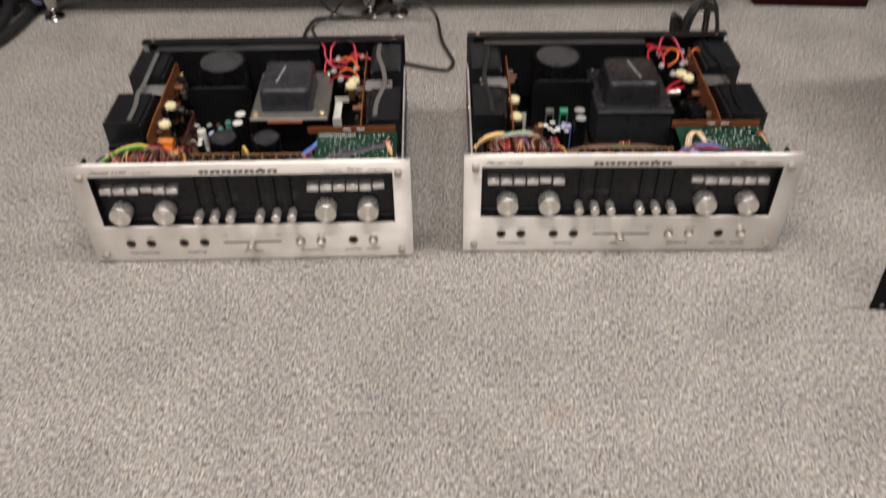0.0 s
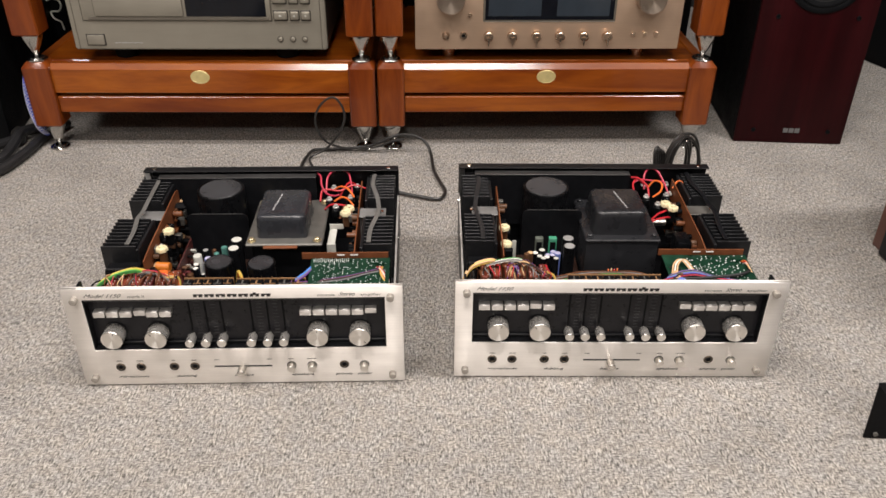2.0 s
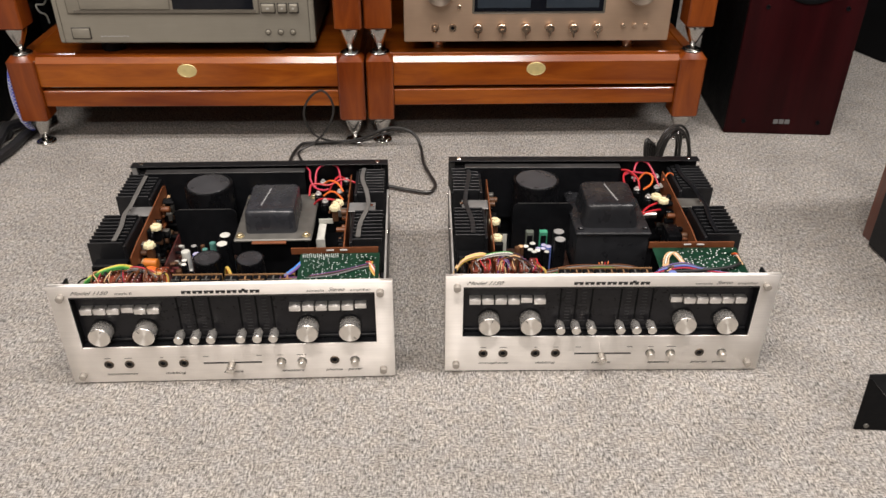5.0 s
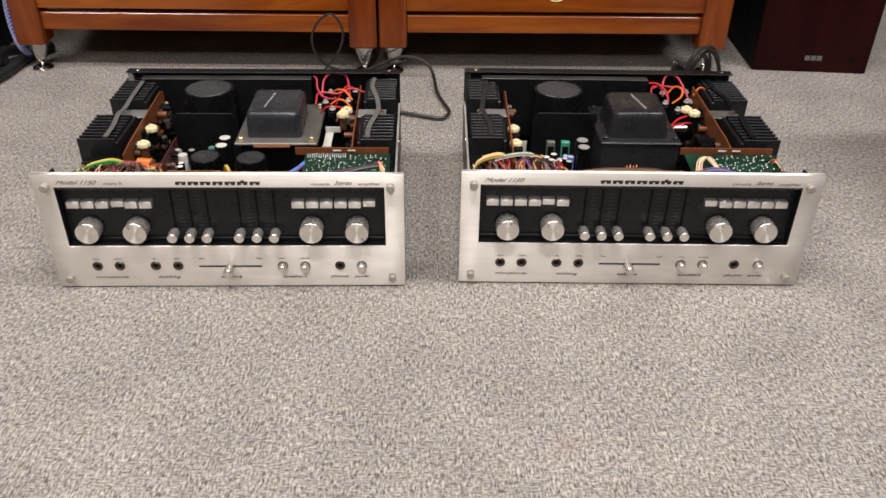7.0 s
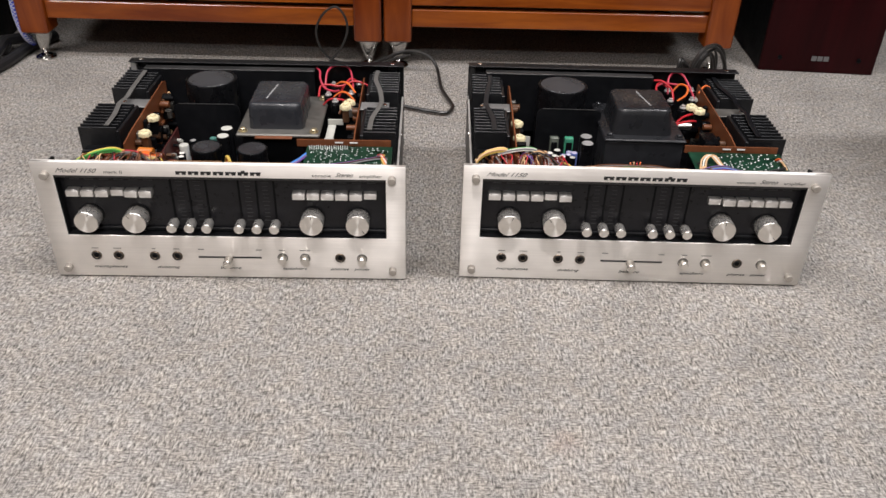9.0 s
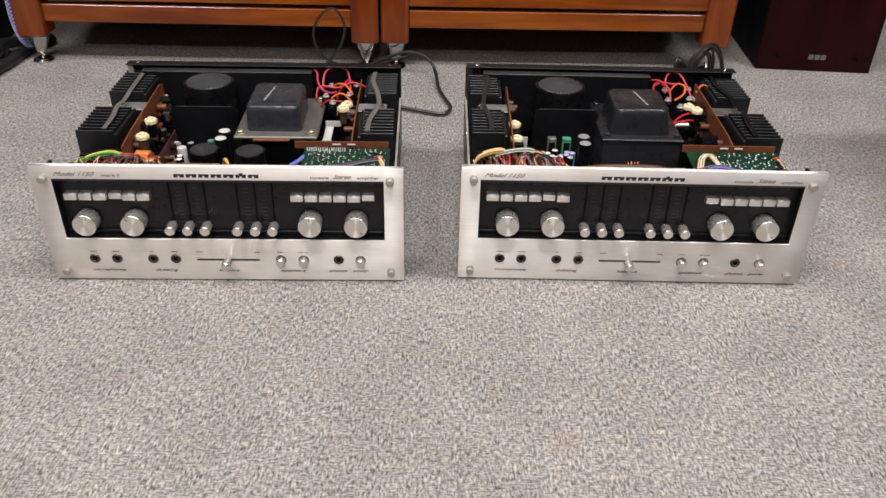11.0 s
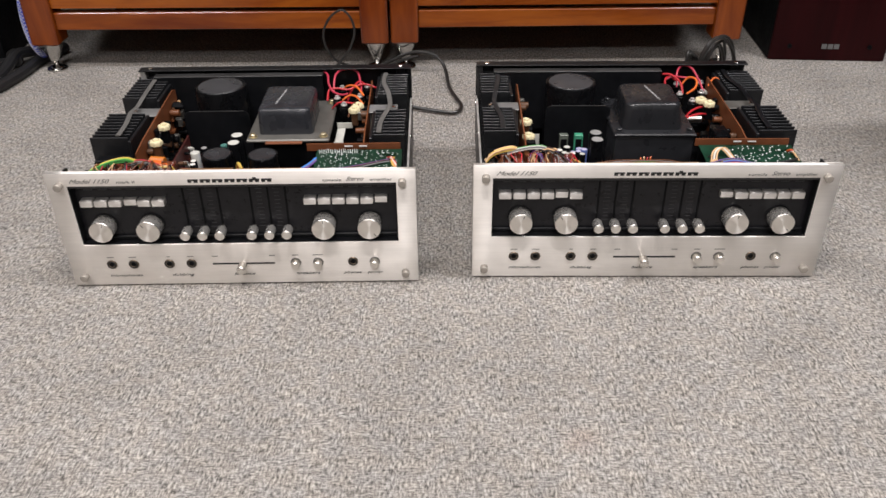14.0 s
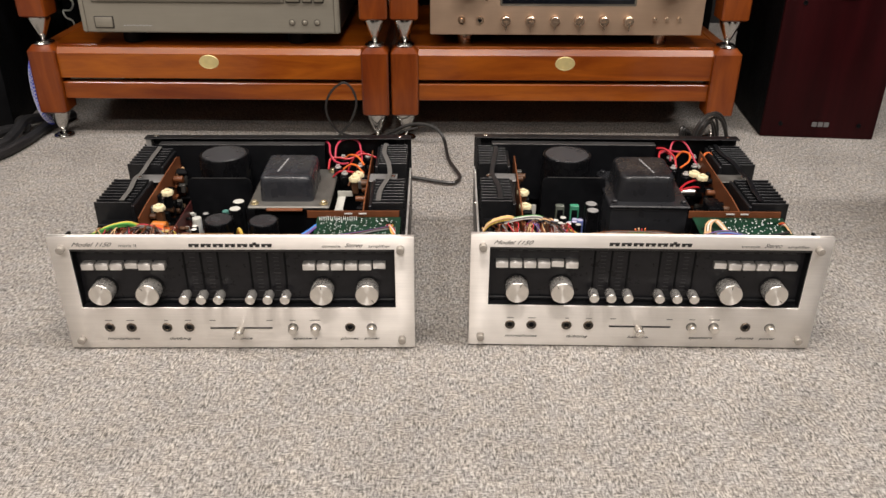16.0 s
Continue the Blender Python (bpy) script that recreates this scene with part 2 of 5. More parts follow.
TURNED = shade("turned_knob_face", (0.92, 0.89, 0.84), 0.40, 1.0, vary=0.05, scale=40, rough_vary=0.05, aniso=0.85)
SATIN = shade("satin_knob_side", (0.74, 0.72, 0.68), 0.27, 0.85, vary=0.12, scale=300, rough_vary=0.1)
KEYMETAL = shade("satin_key_metal", (0.78, 0.76, 0.73), 0.40, 0.80, aniso=0.7, vary=0.08, scale=260, stretch=(0.1, 1, 2), rough_vary=0.08)
SCREWMETAL = shade("dull_nickel_screw", (0.42, 0.39, 0.35), 0.5, 0.6, vary=0.15, scale=200, rough_vary=0.1)
TAG = shade("bright_tinned_tag", (0.74, 0.74, 0.72), 0.32, 0.6, vary=0.15, scale=120)
DARKBOARD = shade("dark_brown_board", (0.026, 0.010, 0.006), 0.5, vary=0.4, scale=80, rough_vary=0.1)
INK = shade("black_print", (0.012, 0.012, 0.012), 0.5)
WHITEPRINT = shade("pale_print", (0.42, 0.42, 0.42), 0.5)
DIMPRINT = shade("dim_grey_print", (0.042, 0.042, 0.045), 0.5)
CORD = shade("black_rubber_cord", (0.018, 0.017, 0.016), 0.38, vary=0.2, scale=60, rough_vary=0.1)
PALEPLASTIC = shade("pale_grey_plastic", (0.55, 0.55, 0.50), 0.5, vary=0.12, scale=90)
BLUECAP = shade("blue_sleeve", (0.13, 0.18, 0.46), 0.4, vary=0.2, scale=90)
CLEARFILM = shade("green_film_block", (0.06, 0.30, 0.18), 0.2, vary=0.3, scale=90)
WIRES = {k: shade(k + "_wire_sleeve", c, 0.42, vary=0.12, scale=80) for k, c in dict(
    red=(0.52, 0.020, 0.030), pink=(0.50, 0.040, 0.075), orange=(0.75, 0.16, 0.03), yellow=(0.62, 0.43, 0.09), green=(0.06, 0.26, 0.06), lime=(0.34, 0.48, 0.06),
    blue=(0.06, 0.20, 0.58), violet=(0.16, 0.07, 0.30), white=(0.72, 0.70, 0.64), brown=(0.16, 0.055, 0.02), black=(0.015, 0.015, 0.015),
    grey=(0.20, 0.20, 0.20), tan=(0.66, 0.42, 0.22)).items()}
CHERRY = wood_material("cherry_lengthwise", (0.185, 0.038, 0.0032), (0.330, 0.088, 0.0078))
# Darker than the rails: shade on the posts is put into the colour.
CHERRY_UP = wood_material("cherry_upright_shaded", (0.135, 0.026, 0.0040), (0.245, 0.057, 0.0085), along=(7, 7, 1))
CHERRY_DEEP = wood_material("cherry_depth", (0.18, 0.040, 0.006), (0.32, 0.085, 0.012), along=(7, 1, 7))
MAHOGANY = wood_material("dark_red_veneer", (0.0205, 0.0012, 0.0024), (0.0275, 0.0017, 0.0032), rough=0.45, along=(14, 14, 1), scale=4, spec=0.14, coat=0.0)
BROWNWOOD = wood_material("red_brown_veneer", (0.12, 0.030, 0.012), (0.20, 0.055, 0.020), rough=0.45, along=(14, 14, 1))
GOLD = shade("pale_gold_badge", (0.72, 0.60, 0.28), 0.45, 0.5, vary=0.1, scale=120)
CHAMPAGNE = shade("grey_champagne_panel", (0.275, 0.255, 0.21), 0.45, 0.4, vary=0.05, scale=200, stretch=(0.06, 1, 2), bump=0.03, rough_vary=0.06)
DARKCASE = shade("dark_bronze_case", (0.035, 0.031, 0.026), 0.5, 0.2, vary=0.12, scale=100)
CONESTEEL = shade("bright_steel_cone", (0.56, 0.55, 0.53), 0.17, 1.0, vary=0.08, scale=60, rough_vary=0.06)
ROSETURNED = shade("turned_bronze_knob", (0.50, 0.42, 0.35), 0.34, 1.0, vary=0.05, scale=40, rough_vary=0.05, aniso=0.85)
CHAMPAGNE_DARK = shade("grey_champagne_case", (0.15, 0.135, 0.11), 0.5, 0.4, vary=0.08, scale=100)
ROSE = shade("rose_gold_panel", (0.52, 0.375, 0.27), 0.42, 0.55, vary=0.05, scale=220, stretch=(0.06, 1, 2), bump=0.03, rough_vary=0.06)
ROSEKNOB = shade("rose_gold_knob", (0.62, 0.47, 0.35), 0.28, 0.95, vary=0.03, scale=30, rough_vary=0.03)
SMOKE = shade("smoked_window", (0.006, 0.007, 0.010), 0.10, vary=0.2, scale=40, spec=0.25)
METERFACE = shade("blue_grey_meter_face", (0.026, 0.035, 0.046), 0.16, vary=0.15, scale=30)
RUBBER = shade("rubber_surround", (0.012, 0.012, 0.013), 0.5, vary=0.2, scale=80)
CONE = shade("grey_woven_cone", (0.017, 0.017, 0.018), 0.40, vary=0.15, scale=160)
FABRIC = shade("black_grille_cloth", (0.010, 0.010, 0.011), 0.85, vary=0.3, scale=300, bump=0.3)
BRAID_BLUE = shade("blue_braid", (0.045, 0.07, 0.48), 0.5, vary=0.3, scale=120)
BRAID_WHITE = shade("white_braid", (0.62, 0.62, 0.66), 0.55, vary=0.15, scale=120)

for mat, axis in ((TURNED, "Y"), (ROSETURNED, "Y")):
    spin = mat.node_tree.nodes.new("ShaderNodeTangent")
    spin.direction_type, spin.axis = "RADIAL", axis
    bsdf = [q for q in mat.node_tree.nodes if q.type == "BSDF_PRINCIPLED"][0]
    bsdf.inputs["Anisotropic Rotation"].default_value = 0.25
    mat.node_tree.links.new(spin.outputs[0], bsdf.inputs["Tangent"])
# brushed plates: the streaks run sideways, so the gloss spreads upwards
for mat in (ALU, KEYMETAL):
    up = mat.node_tree.nodes.new("ShaderNodeCombineXYZ")
    up.inputs[2].default_value = 1.0
    bsdf = [q for q in mat.node_tree.nodes if q.type == "BSDF_PRINCIPLED"][0]
    mat.node_tree.links.new(up.outputs[0], bsdf.inputs["Tangent"])

# ---- mesh helpers ----


def box(bm, lo, hi, bevel=0.0, segments=1, m=None):
    """A box from corner lo to corner hi, its edges rounded, turned by m."""
    c, s = [(a + b) / 2 for a, b in zip(lo, hi)], [abs(b - a) for a, b in zip(lo, hi)]
    made = bmesh.ops.create_cube(bm, size=1.0, matrix=(m or Matrix()) @ Matrix.Translation(c) @ Matrix.Diagonal((*s, 1)))
    if bevel:
        edges = list({e for v in made["verts"] for e in v.link_edges})
        bmesh.ops.bevel(bm, geom=edges, offset=bevel, segments=segments, affect="EDGES", profile=0.5)
    return bm


def lathe(bm, profile, base=(0, 0, 0), axis=(0, 0, 1), seg=24):
    """Turns (radius, height) pairs round an axis that starts at base."""
    turn = Vector((0, 0, 1)).rotation_difference(Vector(axis)).to_matrix().to_4x4()
    m = Matrix.Translation(base) @ turn
    rings = []
    for r, h in profile:
        if r < 1e-6:
            rings.append([bm.verts.new(m @ Vector((0, 0, h)))])
        else:
            rings.append([bm.verts.new(m @ Vector((r * math.cos(2 * math.pi * k / seg), r * math.sin(2 * math.pi * k / seg), h))) for k in range(seg)])
    for a, b in zip(rings, rings[1:]):
        for k in range(seg):
            j = (k + 1) % seg
            if len(a) == 1 and len(b) > 1:
                bm.faces.new((a[0], b[j], b[k]))
            elif len(b) == 1 and len(a) > 1:
                bm.faces.new((a[k], a[j], b[0]))
            elif len(a) > 1:
                bm.faces.new((a[k], a[j], b[j], b[k]))
    return bm


def fluted(bm, profile, flutes, depth, base=(0, 0, 0), axis=(0, 0, 1)):
    """Turns a profile like lathe(), with fine lengthwise grooves round it."""
    seg = flutes * 2
    m = Matrix.Translation(base) @ Vector((0, 0, 1)).rotation_difference(Vector(axis)).to_matrix().to_4x4()
    rings = [[bm.verts.new(m @ Vector(((r - depth * (k % 2)) * math.cos(2 * math.pi * k / seg), (r - depth * (k % 2)) * math.sin(2 * math.pi * k / seg), h)))
              for k in range(seg)] for r, h in profile]
    for a, b in zip(rings, rings[1:]):
        for k in range(seg):
            bm.faces.new((a[k], a[(k + 1) % seg], b[(k + 1) % seg], b[k]))
    return bm


def rod(bm, a, b, r, seg=16, edge=0.0):
    a, b = Vector(a), Vector(b)
    h = (b - a).length
    e = edge or min(r * 0.12, h * 0.2)
    return lathe(bm, [(0, 0), (r - e, 0), (r, e), (r, h - e), (r - e, h), (0, h)], a, (b - a).normalized(), seg)


def smooth_line(points, steps=8):
    p = [Vector(q) for q in points]
    p = [2 * p[0] - p[1], *p, 2 * p[-1] - p[-2]]
    out = []
    for i in range(1, len(p) - 2):
        for k in range(steps):
            t = k / steps
            out.append(0.5 * (2 * p[i] + (p[i + 1] - p[i - 1]) * t + (2 * p[i - 1] - 5 * p[i] + 4 * p[i + 1] - p[i + 2]) * t * t
                              + (3 * p[i] - p[i - 1] - 3 * p[i + 1] + p[i + 2]) * t ** 3))
    return out + [p[-2]]


def tube(bm, points, r, seg=7, steps=8, flat=1.0):
    """A round (or flattened) cord along a smooth line through the points."""
    line = smooth_line(points, steps)
    side, rings = None, []
    for i, q in enumerate(line):
        d = (line[min(i + 1, len(line) - 1)] - line[max(i - 1, 0)]).normalized()
        side = d.cross(Vector((0, 0, 1)) if abs(d.z) < 0.9 else Vector((1, 0, 0))) if side is None else side - d * side.dot(d)
        side.normalize()
        up = side.cross(d)
        rings.append([bm.verts.new(q + r * (math.cos(2 * math.pi * k / seg) * side + flat * math.sin(2 * math.pi * k / seg) * up)) for k in range(seg)])
    for a, b in zip(rings, rings[1:]):
        for k in range(seg):
            bm.faces.new((a[k], a[(k + 1) % seg], b[(k + 1) % seg], b[k]))
    bm.faces.new(rings[0][::-1])
    bm.faces.new(rings[-1])
    return bm


def prism(bm, outline, y0, y1, m=None):
    """An (x, z) outline, pushed from y0 to y1."""
    m = m or Matrix()
    a = [bm.verts.new(m @ Vector((x, y0, z))) for x, z in outline]
    b = [bm.verts.new(m @ Vector((x, y1, z))) for x, z in outline]
    bm.faces.new(a)
    bm.faces.new(b[::-1])
    for k in range(len(a)):
        bm.faces.new((a[k], a[k - 1], b[k - 1], b[k]))
    return bm


def mesh_of(name, bm, material, smooth=True):
    bmesh.ops.recalc_face_normals(bm, faces=bm.faces)
    data = bpy.data.meshes.new(name)
    bm.to_mesh(data)
    bm.free()
    data.materials.append(material)
    if smooth:
        data.shade_smooth()
        data.set_sharp_from_angle(angle=radians(35))
    return data


def part(name, bm, material, parent, label="", smooth=True):
    ob = new(name, mesh_of(name, bm, material, smooth))
    ob.parent = parent
    return tagged(ob, label=label)


def same_part(name, data, parent, place):
    ob = new(name, data)
    ob.parent, ob.location = parent, place
    return ob


def thing(name, m, label, category, group="", kind=""):
    ob = new(name)
    ob.matrix_world = m
    ob.empty_display_size = 0.05
    return tagged(ob, label, category, group, kind)


def solid(name, bm, material, label, category, group="", kind="", m=None):
    ob = new(name, mesh_of(name, bm, material))
    if m is not None:
        ob.matrix_world = m
    return tagged(ob, label, category, group, kind)


def B():
    return bmesh.new()


def lettering(name, words, size, place, material, parent, width=None, slant=0.0, m=None, align="CENTER"):
    """Words in the built-in font as flat raised print on a front face (facing -y)."""
    curve = bpy.data.curves.new("print", "FONT")
    curve.body, curve.size, curve.extrude, curve.shear, curve.align_x, curve.align_y = words, size, 0.0001, slant, align, "CENTER"
    holder = bpy.data.objects.new("print", curve)
    data = bpy.data.meshes.new_from_object(holder)
    bpy.data.objects.remove(holder)
    bpy.data.curves.remove(curve)
    if width:
        xs = [v.co.x for v in data.vertices]
        data.transform(Matrix.Diagonal((width / (max(xs) - min(xs)), 1, 1, 1)))
    data.transform(m or (Matrix.Translation(place) @ pose(0, 0, 0, 90)))
    data.materials.append(material)
    ob = new(name, data)
    ob.parent = parent
    return ob


# ---- room ----
bm = B()
box(bm, (-3.2, -3.4, -0.05), (3.2, 1.80, 0.0))
solid("floor", bm, CARPET, "grey flecked loop-pile carpet covering the room's floor", "floor", kind="structure")
bm = B()
box(bm, (-3.2, -3.4, 2.56), (3.2, 1.80, 2.66))
solid("ceiling", bm, CEILING, "plain white painted room ceiling above the carpet", "ceiling", kind="structure")
for nm, lo, hi in (("wall_north", (-3.3, 1.80, 0), (3.3, 1.90, 2.66)), ("wall_south", (-3.3, -3.5, 0), (3.3, -3.4, 2.66)),
                   ("wall_west", (-3.3, -3.4, 0), (-3.2, 1.80, 2.66)), ("wall_east", (3.2, -3.4, 0), (3.3, 1.80, 2.66))):
    bm = B()
    box(bm, lo, hi)
    # North wall coloured near black so the background between the racks reads dark.
    dark = nm == "wall_north"
    solid(nm, bm, CHARCOAL if dark else PLASTER, "near-black closing wall, coloured to keep the gaps behind the racks dark" if dark else "plain grey painted wall closing the room", "wall", kind="structure")
GLOW = shade("lit_diffuser", (0.8, 0.8, 0.8), 0.5, glow=(WARM, 3.0))
for lx, ly, sx, sy, watts, tint in LAMPS:
    lamp = thing("ceiling_light", pose(lx, ly, 2.505), "unseen white fluorescent ceiling light assumed under the ceiling", "ceiling light", "ceiling lights")
    bm = B()
    box(bm, (-sx / 2 - 0.02, -sy / 2 - 0.02, 0.012), (sx / 2 + 0.02, sy / 2 + 0.02, 0.055), 0.004)
    part("housing", bm, CEILING, lamp)
    bm = B()
    box(bm, (-sx / 2, -sy / 2, 0.002), (sx / 2, sy / 2, 0.012))
    part("diffuser", bm, GLOW, lamp)

# ---- the two opened amplifiers ----
PLATE_LO, PLATE_HI, HALF = 0.002, 0.154, 0.208
WIN_X, WIN_LO, WIN_HI = 0.1855, 0.0588, 0.1372


def faceplate(amp):
    """Thick aluminium front with the window cut through it and bevelled edges."""
    bm = B()
    rows_z, cols_x = (PLATE_LO, WIN_LO, WIN_HI, PLATE_HI), (-HALF, -WIN_X, WIN_X, HALF)
    grid = {}
    for y in (0.0, 0.006):
        for i, x in enumerate(cols_x):
            for k, z in enumerate(rows_z):
                grid[i, k, y] = bm.verts.new((x, y, z))
    for i in range(3):
        for k in range(3):
            if (i, k) != (1, 1):
                bm.faces.new([grid[i, k, 0.0], grid[i + 1, k, 0.0], grid[i + 1, k + 1, 0.0], grid[i, k + 1, 0.0]])
                bm.faces.new([grid[i, k, 0.006], grid[i, k + 1, 0.006], grid[i + 1, k + 1, 0.006], grid[i + 1, k, 0.006]])
    for ring in ([(0, 0), (1, 0), (2, 0), (3, 0), (3, 1), (3, 2), (3, 3), (2, 3), (1, 3), (0, 3), (0, 2), (0, 1)], [(1, 1), (1, 2), (2, 2), (2, 1)]):
        for a, b in zip(ring, ring[1:] + ring[:1]):
            bm.faces.new([grid[(*a, 0.0)], grid[(*b, 0.0)], grid[(*b, 0.006)], grid[(*a, 0.006)]])
    bmesh.ops.recalc_face_normals(bm, faces=bm.faces)
    edges = [e for e in bm.edges if len(e.link_faces) == 2 and e.calc_face_angle() > 1]
    bmesh.ops.bevel(bm, geom=edges, offset=0.0006, segments=2, affect="EDGES", profile=0.5)
    return part("faceplate", bm, ALU, amp, "brushed silver aluminium faceplate")


def front(amp, sort):
    plate = faceplate(amp)
    # recessed black dial panel with its frame and lower ledge
    bm = B()
    box(bm, (-WIN_X - 0.004, 0.0125, WIN_LO - 0.004), (WIN_X + 0.004, 0.0145, WIN_HI + 0.004))
    dial = part("dial_panel", bm, DIAL, amp, "recessed black dial panel")
    bm = B()
    for s in (-1, 1):
        box(bm, (s * WIN_X - 0.0012, 0.0015, WIN_LO), (s * WIN_X + 0.0012, 0.0125, WIN_HI))
    box(bm, (-WIN_X, 0.0015, WIN_HI - 0.0012), (WIN_X, 0.0125, WIN_HI + 0.0012))
    prism(bm, [(-WIN_X, WIN_LO - 0.001), (WIN_X, WIN_LO - 0.001), (WIN_X, WIN_LO + 0.0012), (-WIN_X, WIN_LO + 0.0012)], 0.0015, 0.0125)
    box(bm, (-WIN_X + 0.0012, 0.009, WIN_LO + 0.0012), (WIN_X - 0.0012, 0.0125, WIN_LO + 0.007), 0.001)
    part("window_lining", bm, BLACK, amp)
    bm = B()
    box(bm, (-WIN_X + 0.0005, 0.0016, WIN_HI - 0.0034), (WIN_X - 0.0005, 0.0040, WIN_HI - 0.0002), 0.0005)
    part("window_trim", bm, DARKSTEEL, amp)
    # large knobs: turned face on a satin body
    bm = B()
    lathe(bm, [(0.0134, 0.0190), (0.0133, 0.0201), (0.0130, 0.0205), (0.007, 0.0202), (0, 0.0200)], (0, 0, 0), (0, -1, 0), 40)
    knob = mesh_of("knob", bm, TURNED)
    bm = B()
    fluted(bm, [(0.0126, 0), (0.0130, 0.002), (0.0134, 0.0025), (0.0134, 0.0190)], 44, 0.00035, (0, 0, 0), (0, -1, 0))
    body = mesh_of("knob_body", bm, SATIN)
    bm = B()
    box(bm, (-0.0004, -0.0207, 0.0080), (0.0004, -0.0202, 0.0120))
    mark = mesh_of("pointer_mark", bm, STEELGREY)
    bm = B()
    lathe(bm, [(0, 0), (0.0146, 0), (0.0146, 0.0010), (0.0138, 0.0014), (0, 0.0014)], (0, 0, 0), (0, -1, 0), 36)
    skirt = mesh_of("knob_skirt", bm, BLACK)
    left = (-0.1578, -0.1033) if sort == "first" else (-0.1518, -0.0988)
    for x, turn in ((left[0], 20), (left[1], -35), (0.0993, 0), (0.1525, 140)):
        k = same_part("knob", knob, amp, (x, 0.0125, 0.0805))
        k.rotation_euler = (0, radians(turn), 0)
        same_part("knob_body", body, k, (0, 0, 0))
        same_part("pointer_mark", mark, k, (0, 0, 0))
        same_part("knob_skirt", skirt, k, (0, 0, 0))
    # six tone sliders in slots with graduations between
    bm = B()
    lathe(bm, [(0.0058, 0.0218), (0.0056, 0.0226), (0.0050, 0.0231), (0, 0.0233)], (0, 0, 0), (0, -1, 0), 24)
    slide = mesh_of("slider_knob", bm, TURNED)
    bm = B()
    fluted(bm, [(0.0022, 0), (0.0022, 0.007), (0.0056, 0.0072), (0.0058, 0.0080), (0.0058, 0.0218)], 28, 0.0002, (0, 0, 0), (0, -1, 0))
    sleeve = mesh_of("knob_body", bm, SATIN)
    bm = B()
    box(bm, (-0.0011, -0.0006, -0.027), (0.0011, 0.0002, 0.027), 0.0003)
    slot = mesh_of("slider_slot", bm, MATT)
    xs = (-0.061, -0.041, -0.021, 0.016, 0.0365, 0.0565)
    for i, x in enumerate(xs):
        same_part("slider_slot", slot, amp, (x, 0.0121, 0.1005))
        same_part("knob_body", sleeve, same_part("slider_knob", slide, amp, (x, 0.0125, 0.0753)), (0, 0, 0))
    bm = B()
    for x in (-0.051, -0.031, 0.02625, 0.0465):
        for k in range(11):
            w = 0.0042 if k % 5 == 0 else 0.0030
            box(bm, (x - w, 0.0120, 0.0755 + 0.005 * k - 0.0003), (x + w, 0.0126, 0.0755 + 0.005 * k + 0.0003))
    tagged(part("graduation_print", bm, DIMPRINT, amp), kind="stuff")
    bm = B()
    for x0 in (-0.1755, 0.0785):
        for k in range(6):
            box(bm, (x0 + 0.0165 * k + 0.002, 0.0120, 0.1262), (x0 + 0.0165 * k + 0.0125, 0.0126, 0.1272))
            box(bm, (x0 + 0.0165 * k + 0.003, 0.0120, 0.1040), (x0 + 0.0165 * k + 0.0120, 0.0126, 0.1048))
    for x in (-0.153, -0.100, 0.0995, 0.153):
        box(bm, (x - 0.010, 0.0120, 0.0645), (x + 0.010, 0.0126, 0.0651))
    tagged(part("dial_print", bm, DIMPRINT, amp), kind="stuff")
    # push keys
    bm = B()
    box(bm, (-0.0072, -0.0105, -0.0038), (0.0072, 0.004, 0.0040), 0.0007, 2)
    key = mesh_of("push_key", bm, KEYMETAL)
    pressed = {"first": (3, 11), "second": (4, 6)}[sort]
    for k in range(12):
        x = (-0.1705 + 0.0164 * k) if k < 6 else (0.0855 + 0.0163 * (k - 6))
        same_part("push_key", key, amp, (x, 0.0165 if k in pressed else 0.0130, 0.1123))
    # lower row: jacks, balance lever, buttons
    bm = B()
    lathe(bm, [(0.0029, 0.004), (0.0029, -0.0006), (0.0036, -0.0012), (0.0056, -0.0014), (0.0062, -0.0006), (0.0062, 0.002)], (0, 0, 0), (0, 1, 0), 28)
    jack = mesh_of("jack_ring", bm, shade("dull_jack_ring_" + sort, (0.17, 0.135, 0.10), 0.38, 0.7, vary=0.15, scale=90))
    bm = B()
    rod(bm, (0, -0.0011, 0), (0, 0.004, 0), 0.0032, 20)
    hole = mesh_of("jack_hole", bm, MATT)
    bm = B()
    lathe(bm, [(0.0036, -0.0014), (0.0047, -0.0017), (0.0052, -0.0014)], (0, 0, 0), (0, 1, 0), 28)
    ring = mesh_of("jack_liner", bm, INK)
    for x in (-0.158, -0.132, -0.0895, -0.063, 0.1300 if sort == "first" else 0.1268):
        j = same_part("jack_ring", jack, amp, (x, 0, 0.0315))
        same_part("jack_hole", hole, j, (0, 0, 0))
        same_part("jack_liner", ring, j, (0, 0, 0))
    bm = B()
    box(bm, (-0.0380, -0.0004, 0.0294), (0.0365, 0.002, 0.0317), 0.0002)
    part("balance_slot", bm, INK, amp)
    bm = B()
    lathe(bm, [(0, 0), (0.0022, 0), (0.0022, 0.004), (0.0050, 0.0042), (0.0055, 0.0055), (0.0055, 0.0165), (0.0046, 0.0177), (0, 0.0179)], (-0.001 if sort == "first" else -0.0035, 0.0, 0.0306), (0, -1, 0), 24)
    part("balance_lever", bm, SILVER, amp)
    bm = B()
    lathe(bm, [(0.0062, 0.001), (0.0062, -0.0004), (0.0052, -0.0007), (0.0050, 0.001)], (0, 0, 0), (0, 1, 0), 24)
    well = mesh_of("button_collar", bm, STEELGREY)
    bm = B()
